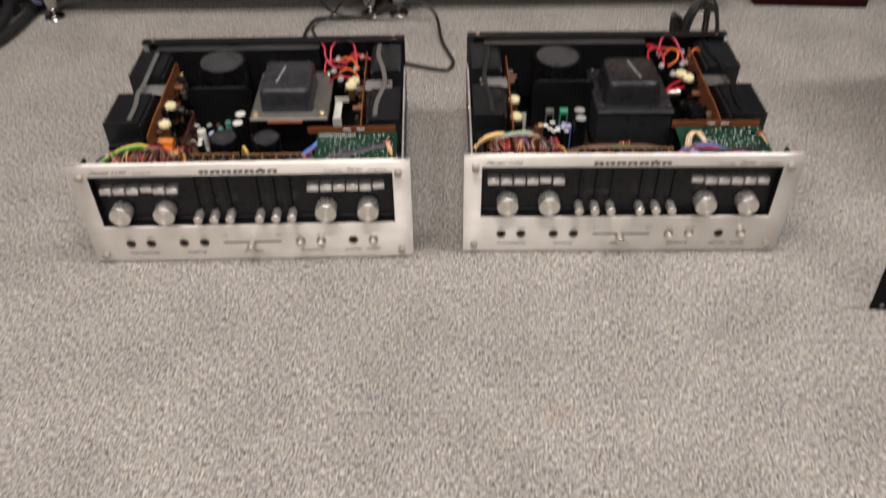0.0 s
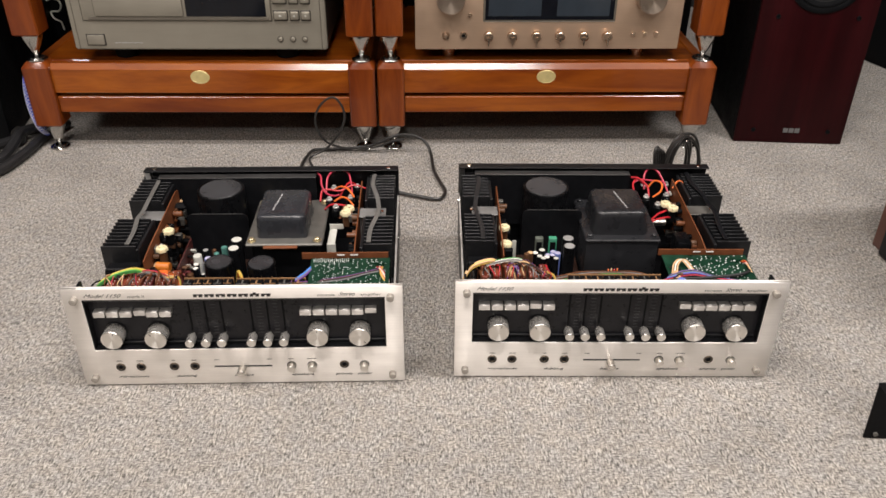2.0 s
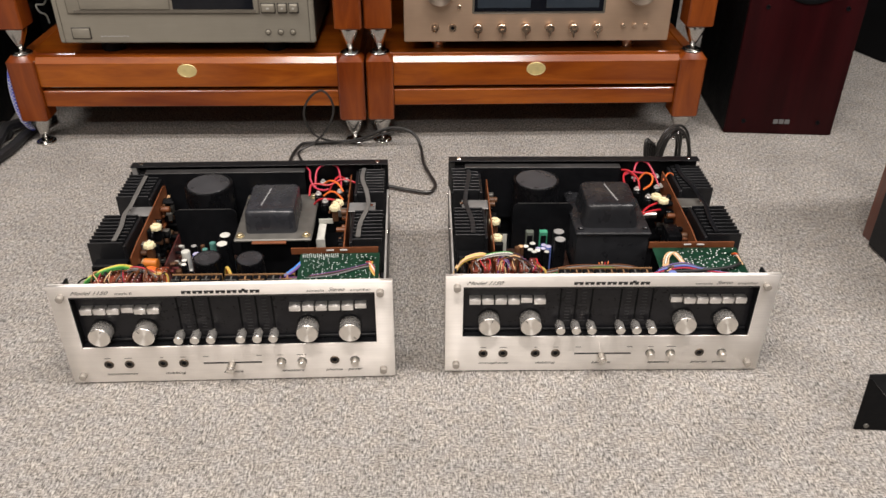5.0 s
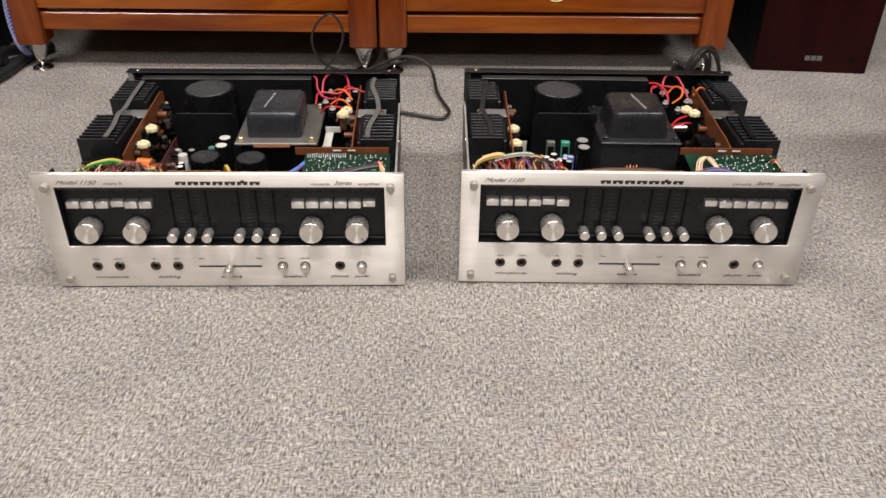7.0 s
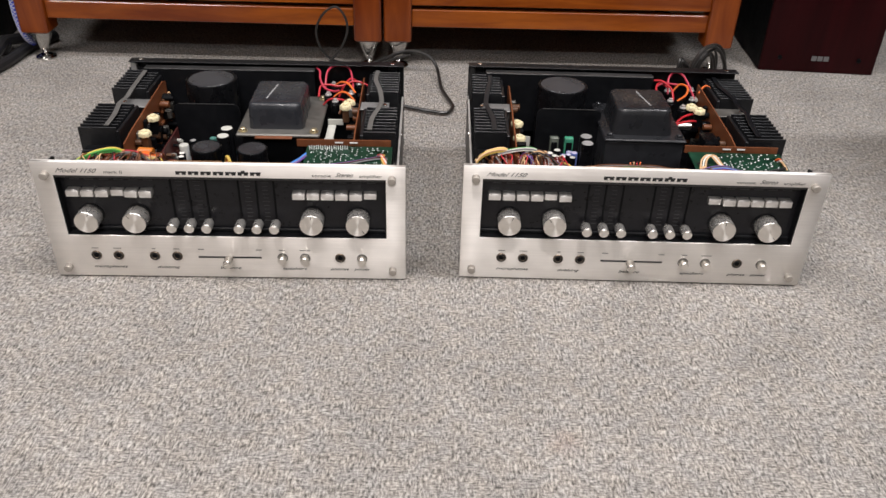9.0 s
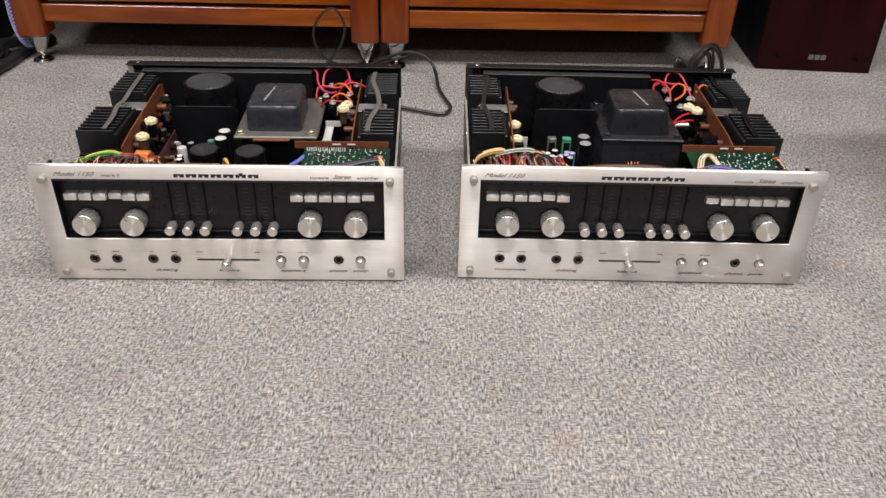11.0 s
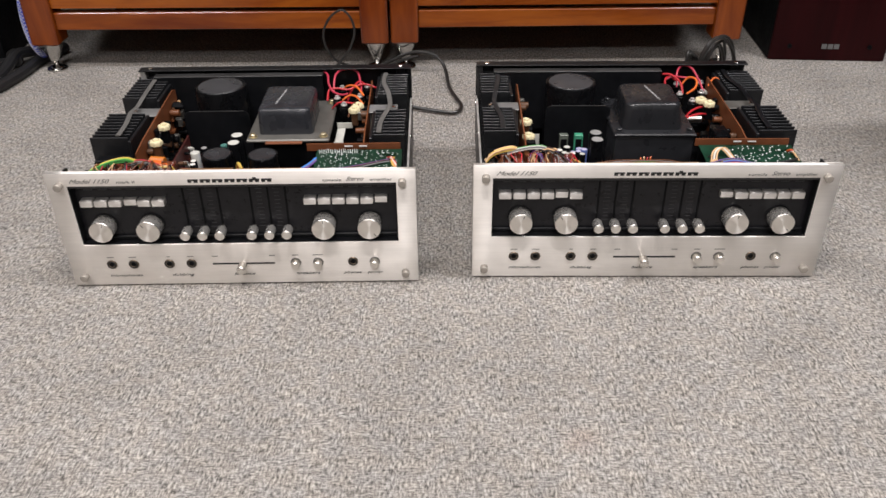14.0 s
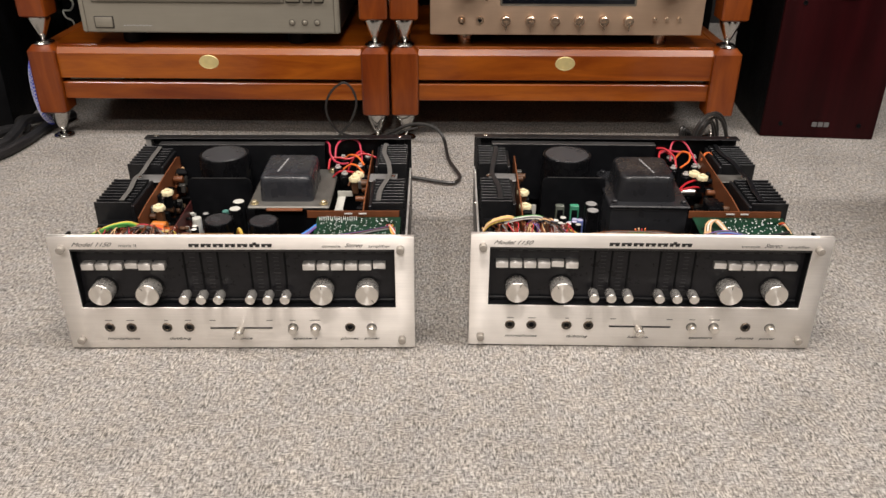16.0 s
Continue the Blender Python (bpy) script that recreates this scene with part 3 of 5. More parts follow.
    lathe(bm, [(0, 0), (0.0047, 0), (0.0050, 0.001), (0.0050, 0.0085), (0.0042, 0.0096), (0, 0.0099)], (0, 0, 0), (0, -1, 0), 24)
    button = mesh_of("push_button", bm, SILVER)
    for x in (0.0615, 0.0883, 0.156):
        q = same_part("push_button", button, amp, (x, 0, 0.0310))
        same_part("button_collar", well, q, (0, 0, 0))
    # corner screws
    bm = B()
    lathe(bm, [(0, 0), (0.0047, 0), (0.0047, 0.0006), (0.0046, 0.0062), (0.0038, 0.0070), (0, 0.0072)], (0, 0, 0), (0, -1, 0), 20)
    screw = mesh_of("corner_screw", bm, SCREWMETAL)
    for x in (-0.1935, 0.1925):
        for z in (0.0150, 0.1385):
            same_part("corner_screw", screw, amp, (x, 0, z))
    # print: the maker's mark becomes plain dark blocks
    bm = B()
    for k in range(7):
        x = -0.0485 + 0.0138 * k
        box(bm, (x, -0.0003, 0.1428), (x + 0.0118, 0.001, 0.1448))
        box(bm, (x, -0.0003, 0.1406), (x + 0.0042, 0.001, 0.1428))
        box(bm, (x + 0.0068, -0.0003, 0.1406), (x + 0.0112, 0.001, 0.1428))
        if k == 5:
            box(bm, (x + 0.004, -0.0003, 0.1448), (x + 0.008, 0.001, 0.1466))
    part("maker_mark", bm, INK, amp, "dark maker's mark of plain blocks")
    greyink = GREYSTRAP
    y = -0.00025
    lettering("print", "Model 1150", 0.0072, (-0.160, y, 0.1436), GREYSTRAP, amp, 0.046, 0.6)
    if sort == "first":
        lettering("print", "mark II", 0.0050, (-0.118, y, 0.1424), greyink, amp, 0.020)
    lettering("print", "console", 0.0046, (0.1135, y, 0.1418), greyink, amp, 0.021)
    lettering("print", "Stereo", 0.0072, (0.1385, y, 0.1430), greyink, amp, 0.020, 0.6)
    lettering("print", "amplifier", 0.0046, (0.1685, y, 0.1418), greyink, amp, 0.025)
    for words, x, w in (("microphones", -0.1445, 0.039), ("dubbing", -0.0765, 0.026), ("balance", -0.002, 0.025), ("speakers", 0.0745, 0.029),
                        ("phones", 0.1285, 0.022), ("power", 0.1555, 0.019)):
        lettering("print", words, 0.0048, (x, y, 0.0155), INK, amp, w, 0.3)
    bm = B()
    for x, w in ((-0.158, 0.008), (-0.132, 0.009), (-0.0895, 0.004), (-0.063, 0.007), (-0.034, 0.007), (0.034, 0.007), (0.0615, 0.007), (0.0883, 0.012)):
        box(bm, (x - w / 2, y, 0.0410), (x + w / 2, 0.001, 0.0418))
    tagged(part("small_print", bm, GREYSTRAP, amp), kind="stuff")


def chassis(amp, sort):
    bm = B()
    box(bm, (-0.196, 0.006, 0.020), (0.196, 0.335, 0.0225))
    part("base_pan", bm, BLACK, amp)
    bm = B()
    box(bm, (-0.197, 0.3325, 0.0225), (0.197, 0.3345, 0.152))
    box(bm, (-0.197, 0.318, 0.152), (0.197, 0.3345, 0.1535), 0.0004)
    part("rear_panel", bm, BLACK, amp)
    for s in (-1, 1):
        bm = B()
        box(bm, (s * 0.1945, 0.010, 0.0225), (s * 0.1965, 0.332, 0.100))
        box(bm, (s * 0.1935, 0.006, 0.100), (s * 0.1965, 0.030, 0.146))
        part("side_rail", bm, BLACK, amp)
        bm = B()
        box(bm, (s * 0.1940, 0.030, 0.1002), (s * 0.1968, 0.332, 0.1016), 0.0003)
        strip = part("side_strip", bm, BRIGHTEDGE, amp)
        for y in (0.085, 0.205, 0.312):
            bm = B()
            lathe(bm, [(0, 0), (0.0034, 0), (0.0034, 0.0012), (0.0022, 0.0022), (0, 0.0024)], (s * 0.1966, y, 0.0985), (s, 0, 0), 14)
            part("screw", bm, CHROME, strip)
        bm = B()
        box(bm, (s * 0.175, 0.3295, 0.090), (s * 0.1870, 0.3320, 0.149), 0.001, 2)
        bracket = part("corner_bracket", bm, BLACK, amp)
        bm = B()
        rod(bm, (s * 0.181, 0.325, 0.1533), (s * 0.181, 0.325, 0.1550), 0.0032, 14)
        part("screw", bm, CHROME, bracket)
    bm = B()
    box(bm, (-0.196, 0.0155, 0.0225), (0.196, 0.0175, 0.135))
    part("sub_panel", bm, BLACK, amp)
    bm = B()
    box(bm, (-0.172, 0.3045, 0.060), (0.070, 0.3060, 0.1475))
    inner = part("inner_wall", bm, BLACK, amp)
    # Lip in a paler grey than its wall, in place of a reflection.
    bm = B()
    box(bm, (-0.172, 0.3045, 0.1476), (0.070, 0.3175, 0.1490), 0.0004)
    part("wall_lip", bm, DARKSTEEL, inner)
    bm = B()
    box(bm, (-0.1955, 0.3195, 0.100), (-0.1875, 0.3320, 0.1518), 0.001)
    part("corner_post", bm, GREYMETAL if sort == "first" else DARKSTEEL, amp)
    for x in (-0.15, 0.15):
        for y in (0.04, 0.30):
            bm = B()
            lathe(bm, [(0, 0), (0.010, 0), (0.011, 0.002), (0.012, 0.0198), (0, 0.02)], (x, y, 0.0), (0, 0, 1), 20)
            part("foot", bm, RUBBER, amp)


def heatsinks(amp, s, rear, fore, sort, lie):
    """Two finned heatsinks on one side (s: -1 or 1), each a base wall with fins running outwards, and the strap that snakes over them."""
    out = 0.1995 if (sort, s) in (("first", -1), ("second", 1)) else 0.1925
    for y0, y1 in (rear, fore):
        bm = B()
        box(bm, (s * 0.148, y0, 0.055), (s * 0.152, y1, 0.139), 0.0008)
        sink = part("heatsink", bm, FIN, amp, "black finned heatsink")
        bm = B()
        box(bm, (s * 0.152, -0.0008, 0.104), (s * out, 0.0008, 0.1425), 0.0005)
        box(bm, (s * 0.152, -0.0008, 0.058), (s * min(out, 0.1935), 0.0008, 0.1045), 0.0003)
        fin = mesh_of("fin", bm, FIN, False)
        n = 9
        for k in range(n):
            same_part("fin", fin, sink, (0, y0 + 0.004 + (y1 - y0 - 0.008) * k / (n - 1), 0))
    bm = B()
    box(bm, (s * 0.146, fore[0] - 0.024, 0.040), (s * 0.190, fore[0] - 0.003, 0.122), 0.002)
    cover = part("power_device_cover", bm, MATT, amp)
    bm = B()
    box(bm, (s * 0.150, fore[0] - 0.0245, 0.1222), (s * 0.188, fore[0] - 0.0205, 0.1240), 0.0005)
    part("cover_lip", bm, FIN, cover)
    mid = (rear[0] + fore[1]) / 2
    bm = B()
    box(bm, (s * 0.1415, mid - 0.013, 0.1310), (s * 0.180, mid + 0.013, 0.1325), 0.0005)
    box(bm, (s * 0.1420, mid - 0.006, 0.0900), (s * 0.1440, mid + 0.006, 0.1310))
    bracket = part("heatsink_bracket", bm, BRACKETGREY if (sort, s) != ("second", 1) else STEELGREY, amp)
    bm = B()
    lathe(bm, [(0, 0), (0.0035, 0), (0.0035, 0.0025), (0, 0.003)], (s * (lie[1] + 0.006), mid, 0.1325), (0, 0, 1), 14)
    part("screw", bm, CHROME, bracket)
    bm = B()
    y0, y1 = fore[0] + 0.004, rear[1] - 0.004
    a, b, c = lie
    tube(bm, [(s * a, y0, 0.1448), (s * (a * 0.7 + b * 0.3 - 0.001), y0 + 0.035, 0.1452), (s * (b + 0.001), fore[1] - 0.004, 0.1444), (s * (b + 0.002), mid, 0.1405), (s * (b * 0.8 + c * 0.2), rear[0] + 0.004, 0.1444),
              (s * (c - 0.001), rear[1] - 0.040, 0.1452), (s * c, y1, 0.1448)], 0.0032, 10, 8, 0.28)
    part("grey_strap", bm, GREYSTRAP if sort == "first" else DARKSTRAP if s < 0 else BLACK, amp)


def trimmer(cx, cy, cz, turn):
    """Lobed cream thumbwheel with a raised centre."""
    bm = B()
    rings = []
    for f, z in ((0.80, 0.0), (1.0, 0.0012), (1.0, 0.0052), (0.86, 0.0066), (0.50, 0.0068), (0.45, 0.0085), (0.30, 0.0092)):
        ring = []
        for k in range(28):
            a = 2 * math.pi * k / 28
            w = 0.0078 * f * (1 + (0.09 if f > 0.6 else 0.0) * math.cos(7 * a + turn))
            ring.append(bm.verts.new((cx + w * math.cos(a), cy + w * math.sin(a), cz + z)))
        rings.append(ring)
    for p, q in zip(rings, rings[1:]):
        for k in range(28):
            bm.faces.new((p[k], p[(k + 1) % 28], q[(k + 1) % 28], q[k]))
    bm.faces.new(rings[-1])
    bm.faces.new(rings[0][::-1])
    return bm


def driver_board(amp, s, y0, y1, creams, rnd, peak=0.0, crowd=44):
    x = s * 0.1400
    bm = B()
    prism(bm, [(y0, 0.045), (y1, 0.045), (y1, 0.136), (y1 - 0.012, 0.136 + peak), (y0 + 0.03, 0.132), (y0, 0.128)], -0.0008, 0.0008, Matrix.Translation((x, 0, 0)) @ pose(0, 0, 0, 0, 0, 90))
    board = part("driver_board", bm, PHENOLIC, amp, "orange-brown upright circuit board")
    for cx, cy in creams:
        part("trimmer", trimmer(cx, cy, 0.1225, rnd.uniform(0, 6)), CREAM, board, "cream plastic trimmer")
        bm = B()
        box(bm, (cx - 0.0045, cy - 0.004, 0.104), (cx + 0.0045, cy + 0.0055, 0.1225), 0.001)
        part("trimmer_base", bm, rnd.choice([MATT, BROWNPART, MATT]), board)
        bm = B()
        rod(bm, (x, cy + 0.002, 0.109), (cx, cy + 0.002, 0.109), 0.0016, 8)
        part("trimmer_arm", bm, MATT, board)
    inner = -s
    for k in range(crowd):
        y = rnd.uniform(y0 + 0.006, y1 - 0.006)
        z = rnd.uniform(0.06, 0.124)
        bm = B()
        sort = rnd.random()
        if sort < 0.3:
            rod(bm, (x + inner * 0.004, y - 0.005, z), (x + inner * 0.004, y + 0.005, z), 0.0022, 10)
            part("resistor", bm, rnd.choice([WIRES["tan"], WIRES["brown"], WIRES["brown"], BROWNPART, PALEPLASTIC]), board)
        elif sort < 0.7:
            rod(bm, (x + inner * 0.002, y, z), (x + inner * rnd.uniform(0.008, 0.018), y, z), rnd.uniform(0.0028, 0.0048), 14)
            part("capacitor", bm, rnd.choice([CAN, MATT, MATT, MATT, BROWNPART, BROWNPART, WIRES["brown"]]), board)
        else:
            box(bm, (x + inner * 0.002, y - 0.004, z - 0.006), (x + inner * rnd.uniform(0.006, 0.016), y + 0.004, z + 0.006), 0.0008)
            part("transistor", bm, rnd.choice([MATT, MATT, MATT, STEELGREY]), board)


def transformer(amp, sort):
    dark = sort == "second"
    y0, y1 = (0.165, 0.288) if dark else (0.164, 0.296)
    bm = B()
    if dark:
        box(bm, (-0.016, y0 + 0.002, 0.023), (0.089, y1 - 0.002, 0.110), 0.003, 2)
    else:
        box(bm, (-0.010, y0 + 0.006, 0.023), (0.084, y1 - 0.006, 0.110), 0.002)
    core = part("transformer_core", bm, BELL if dark else MATT, amp)
    bm = B()
    box(bm, (-0.018, y0, 0.110), (0.091, y1, 0.1145), 0.0015)
    plate = part("transformer_flange", bm, BELL if dark else STEELGREY, amp, "" if dark else "dull grey steel transformer flange")
    bm = B()
    lo, hi, by0, by1 = (-0.001, 0.070, 0.184, 0.258) if dark else (-0.001, 0.066, 0.183, 0.265)
    cx, cy, hx, hy = (lo + hi) / 2, (by0 + by1) / 2, (hi - lo) / 2, (by1 - by0) / 2
    rings = []
    flare = 0.0050 if dark else 0.0024
    for grow, z in ((flare, 0.1145), (flare - 0.0002, 0.118), (0.0015, 0.141), (0.0006, 0.1468), (-0.0012, 0.1490), (-0.0040, 0.1500)):
        ring = []
        rad = 0.010 if dark else 0.007
        for q in range(4):
            for k in range(6):
                a = math.pi / 2 * (q + k / 5)
                sx, sy = (1 if q in (0, 3) else -1), (1 if q in (0, 1) else -1)
                ring.append(bm.verts.new((cx + sx * (hx + grow - rad) + rad * math.cos(a), cy + sy * (hy + grow - rad) + rad * math.sin(a), z)))
        rings.append(ring)
    for a, b in zip(rings, rings[1:]):
        for k in range(len(a)):
            bm.faces.new((a[k], a[(k + 1) % len(a)], b[(k + 1) % len(a)], b[k]))
    bm.faces.new(rings[-1])
    bell = part("transformer_bell", bm, BELL if dark else SHEENBELL, amp, "black lacquered transformer bell cover")
    bm = B()
    for k in range(11):
        yy = cy - 0.024 + 0.0046 * k
        xx = cx + (0.004 - 0.0010 * (k - 5) if dark else -0.009 + 0.0007 * (k - 5))
        w = 0.0007 + 0.0003 * (k % 2)
        box(bm, (xx - w, yy, 0.1499), (xx + w, yy + 0.0034, 0.1503))
    part("maker_mark", bm, WHITEPRINT, bell, "small pale maker's mark of plain blocks")
    for x in (-0.010, 0.083):
        for y in (y0 + 0.010, y1 - 0.010):
            bm = B()
            lathe(bm, [(0, 0), (0.0062, 0), (0.0062, 0.001), (0.0040, 0.0012), (0.0040, 0.0042), (0.0030, 0.0050), (0, 0.0052)], (x, y, 0.1145), (0, 0, 1), 16)
            part("flange_screw", bm, BELL if dark else BRASS, plate)
    if not dark:
        bm = B()
        box(bm, (0.008, y0 - 0.007, 0.1110), (0.056, y0 - 0.0005, 0.1130), 0.0004)
        part("terminal_strip", bm, PHENOLIC, amp)


def wire(amp, points, colour, r=0.0011, name="wire"):
    bm = B()
    tube(bm, points, r, 6, 6)
    return part(name, bm, WIRES[colour], amp)


def round_can(amp, name, x, y, lo, hi, r, material, top=None, label=""):
    bm = B()
    h = hi - lo
    lathe(bm, [(0, 0), (r, 0), (r, h - min(r * 0.12, 0.002)), (r * 0.985, h - min(r * 0.04, 0.0007)), (r * 0.95, h), (r * 0.90, h - 0.0005), (0, h - 0.0006)], (x, y, lo), (0, 0, 1), 40 if r > 0.015 else 20)
    can = part(name, bm, material, amp, label)
    if top:
        bm = B()
        lathe(bm, [(0, 0.0010), (r * 0.6, 0.0010), (r * 0.86, 0.0006), (r * 0.90, -0.001)], (x, y, hi - 0.0006), (0, 0, 1), 40 if r > 0.015 else 20)
        part("can_top", bm, top, can)
    return can


def inside(amp, sort):
    rnd = random.Random(11 if sort == "first" else 23)
    first = sort == "first"
    heatsinks(amp, -1, (0.242, 0.328), (0.114, 0.195), sort, (0.164, 0.169, 0.171) if first else (0.168, 0.173, 0.168))
    heatsinks(amp, 1, (0.246, 0.326), (0.114, 0.198), sort, (0.160, 0.168, 0.160) if first else (0.165, 0.170, 0.162))
    driver_board(amp, -1, 0.101, 0.290, ((-0.128, 0.184), (-0.125, 0.136)) if first else ((-0.134, 0.180), (-0.134, 0.135)), rnd, 0.004, 105 if first else 44)
    driver_board(amp, 1, 0.118, 0.316, ((0.124, 0.246), (0.120, 0.232)) if first else ((0.116, 0.252), (0.124, 0.239)), rnd, 0.0)
    transformer(amp, sort)
    cx, cy = (-0.068, 0.268) if first else (-0.066, 0.264)
    round_can(amp, "filter_capacitor", cx, cy, 0.0225, 0.150, 0.0350, CAN, SHEENDUST, "large black filter capacitor can")
    # upright shield in front of the large can
    bm = B()
    x0, x1 = (-0.113, -0.024) if first else (-0.103, -0.014)
    prism(bm, [(x0, 0.023), (x1, 0.023), (x1, 0.122), (x1 - 0.002, 0.126), (x1 - 0.006, 0.128), (x0 + 0.006, 0.128), (x0 + 0.002, 0.126), (x0, 0.122)], 0.2275, 0.2290)
    shield = part("shield_plate", bm, BLACK, amp)
    # Thin paler strip, a painted highlight along the shield's top edge.
    bm = B()
    box(bm, (x0 + 0.007, 0.2272, 0.1281), (x1 - 0.007, 0.2293, 0.1287))
    part("shield_edge_glint", bm, DARKSTEEL, shield)
    # main board on the floor of the chassis, with its parts
    bm = B()
    box(bm, (-0.112, 0.050, 0.050), (-0.020, 0.224, 0.0515))
    main = part("main_board", bm, DARKBOARD, amp)
    if first:
        for x, y in ((-0.041, 0.104), (0.016, 0.101)):
            round_can(amp, "capacitor_can", x, y, 0.0515 if x < -0.02 else 0.0225, 0.1255, 0.0190, CAN, SHEENDUST)
        for x, y in ((-0.030, 0.170), (-0.030, 0.147)):
            round_can(amp, "capacitor", x, y, 0.0515, 0.120, 0.0082, CAN, PALEPLASTIC)
    else:
        for x, y in ((-0.043, 0.165), (-0.044, 0.144)):
            round_can(amp, "capacitor", x, y, 0.0515, 0.118, 0.0085, CAN, GREYMETAL)
        for x, m in ((-0.081, shade("smoky_film_block", (0.11, 0.125, 0.105), 0.2, vary=0.4, scale=90)), (-0.061, CLEARFILM)):
            bm = B()
            box(bm, (x - 0.006, 0.186, 0.052), (x + 0.006, 0.194, 0.104), 0.001)
            film = part("film_block", bm, m, amp)
            bm = B()
            box(bm, (x - 0.004, 0.1852, 0.082), (x + 0.004, 0.1859, 0.098))
            part("block_label", bm, MATT, film)
    for k in range(30):
        x, y = rnd.uniform(-0.105, -0.055 if first else -0.056), rnd.uniform(0.075, 0.215 if first else 0.175)
        if first and x > -0.066 and y < 0.13:
            continue
        top, sleeve = rnd.choice([(PALEPLASTIC, BLUECAP), (PALEPLASTIC, CAN), (WIRES["white"], CAN), (GREYMETAL, GREYMETAL), (WIRES["white"], BLUECAP), (BROWNPART, BROWNPART), (PALEPLASTIC, MATT)])
        round_can(amp, "small_capacitor", x, y, 0.0515, rnd.uniform(0.064, 0.080), rnd.uniform(0.0026, 0.0040), sleeve, top)
    for k in range(14):
        x, y, z = rnd.uniform(-0.11, -0.05), rnd.uniform(0.07, 0.22), 0.0538
        bm = B()
        rod(bm, (x - 0.005, y, z), (x + 0.005, y, z), 0.0021, 10)
        part("resistor", bm, WIRES[rnd.choice(["tan", "brown", "brown", "black", "grey"])], main)
    # clustered small capacitors in front of the shield
    LAVENDER = shade("lavender_cap_top_" + sort, (0.46, 0.44, 0.58), 0.45, vary=0.15, scale=90)
    TEAL = shade("teal_sleeve_" + sort, (0.08, 0.22, 0.19), 0.4, vary=0.3, scale=90)
    cluster = (((-0.086, 0.160, 0.100, 0.0062, PALEPLASTIC, PALEPLASTIC), (-0.071, 0.158, 0.097, 0.0050, LAVENDER, BLUECAP), (-0.062, 0.172, 0.096, 0.0040, TEAL, TEAL),
                (-0.056, 0.164, 0.092, 0.0042, LAVENDER, TEAL), (-0.078, 0.176, 0.099, 0.0045, GREYMETAL, CAN), (-0.052, 0.180, 0.101, 0.0046, TEAL, TEAL),
                (-0.084, 0.142, 0.097, 0.0042, WIRES["white"], CAN), (-0.082, 0.130, 0.098, 0.0040, WIRES["white"], CAN), (-0.090, 0.128, 0.090, 0.0045, BROWNPART, BROWNPART)) if first else
               ((-0.088, 0.170, 0.090, 0.0046, WIRES["white"], CAN), (-0.078, 0.173, 0.093, 0.0048, PALEPLASTIC, CAN), (-0.070, 0.166, 0.089, 0.0040, LAVENDER, BLUECAP),
                (-0.062, 0.170, 0.092, 0.0044, LAVENDER, BLUECAP), (-0.083, 0.158, 0.092, 0.0044, PALEPLASTIC, MATT), (-0.073, 0.154, 0.093, 0.0046, WIRES["white"], CAN),
                (-0.065, 0.156, 0.095, 0.0040, LAVENDER, CAN), (-0.057, 0.160, 0.096, 0.0046, LAVENDER, BLUECAP), (-0.079, 0.146, 0.096, 0.0042, PALEPLASTIC, CAN),
                (-0.061, 0.146, 0.096, 0.0042, PALEPLASTIC, CAN), (-0.096, 0.164, 0.094, 0.0044, WIRES["tan"], BROWNPART), (-0.102, 0.156, 0.097, 0.0040, BROWNPART, BROWNPART)))
    for x, y, hi, rad, top, sleeve in cluster:
        round_can(amp, "small_capacitor", x, y, 0.0515, hi, rad, sleeve, top)
    # boards and switch blocks just behind the front
    for x0, x1, y in ((-0.078, -0.014, 0.066), (-0.010, 0.080, 0.064)) if first else ((-0.060, 0.062, 0.052),):
        bm = B()
        box(bm, (x0, y, 0.060), (x1, y + 0.0016, 0.1240 if first else 0.1305))
        tone = part("tone_board", bm, BOARDEDGE, amp)
        n, top = (5 if x1 - x0 < 0.1 else 8), (0.1240 if first else 0.1305)
        w = (x1 - x0) / n
        for k in range(n):
            bm = B()
            x = x0 + w * (k + 0.5)
            box(bm, (x - 0.46 * w, y - 0.016, 0.080), (x + 0.46 * w, y - 0.0004, top - 0.0008), 0.0008)
            control = part("slide_control", bm, MATT, tone)
            bm = B()
            box(bm, (x - 0.40 * w, y - 0.012, top - 0.0008), (x + 0.40 * w, y - 0.0108, top))
            box(bm, (x - 0.06 * w, y - 0.0106, top - 0.0008), (x + 0.06 * w, y - 0.003, top))
            part("control_tag", bm, BOARDEDGE if k % 3 else STEELGREY, control)
    # green board with its solder side up
    bm = B()
    tilt = Matrix.Translation((0.134, 0.070, 0.1255)) @ pose(0, 0, 0, 4)
    box(bm, (-0.050 if first else -0.059, -0.034, -0.0008), (0.055, 0.034, 0.0008), m=tilt)
    green = part("phono_board", bm, GREENPCB, amp, "green circuit board with bright solder joints")
    bm = B()
    for k in range(240 if first else 150):
        u, v = rnd.uniform(-0.046 if first else -0.030, 0.050), rnd.uniform(-0.031, 0.032)
        r = rnd.uniform(0.0005, 0.0009) if first else rnd.uniform(0.0006, 0.0012)
        if rnd.random() < 0.55:
            u, v = round(u / 0.0062) * 0.0062, round(v / 0.0042) * 0.0042
        c = tilt @ Vector((u, v, 0.0008))
        lathe(bm, [(r, 0), (r * 0.7, r * 0.6), (0, r * 0.95)], c, (0, 0, 1), 6)
    if first:
        for k in range(18):
            c = tilt @ Vector((-0.046 + 0.0027 * k, 0.0255 + rnd.uniform(-0.001, 0.001), 0.0008))
            lathe(bm, [(0.0005, 0), (0.0004, 0.005), (0, 0.0055)], c, (0, 0.1, 1), 5)
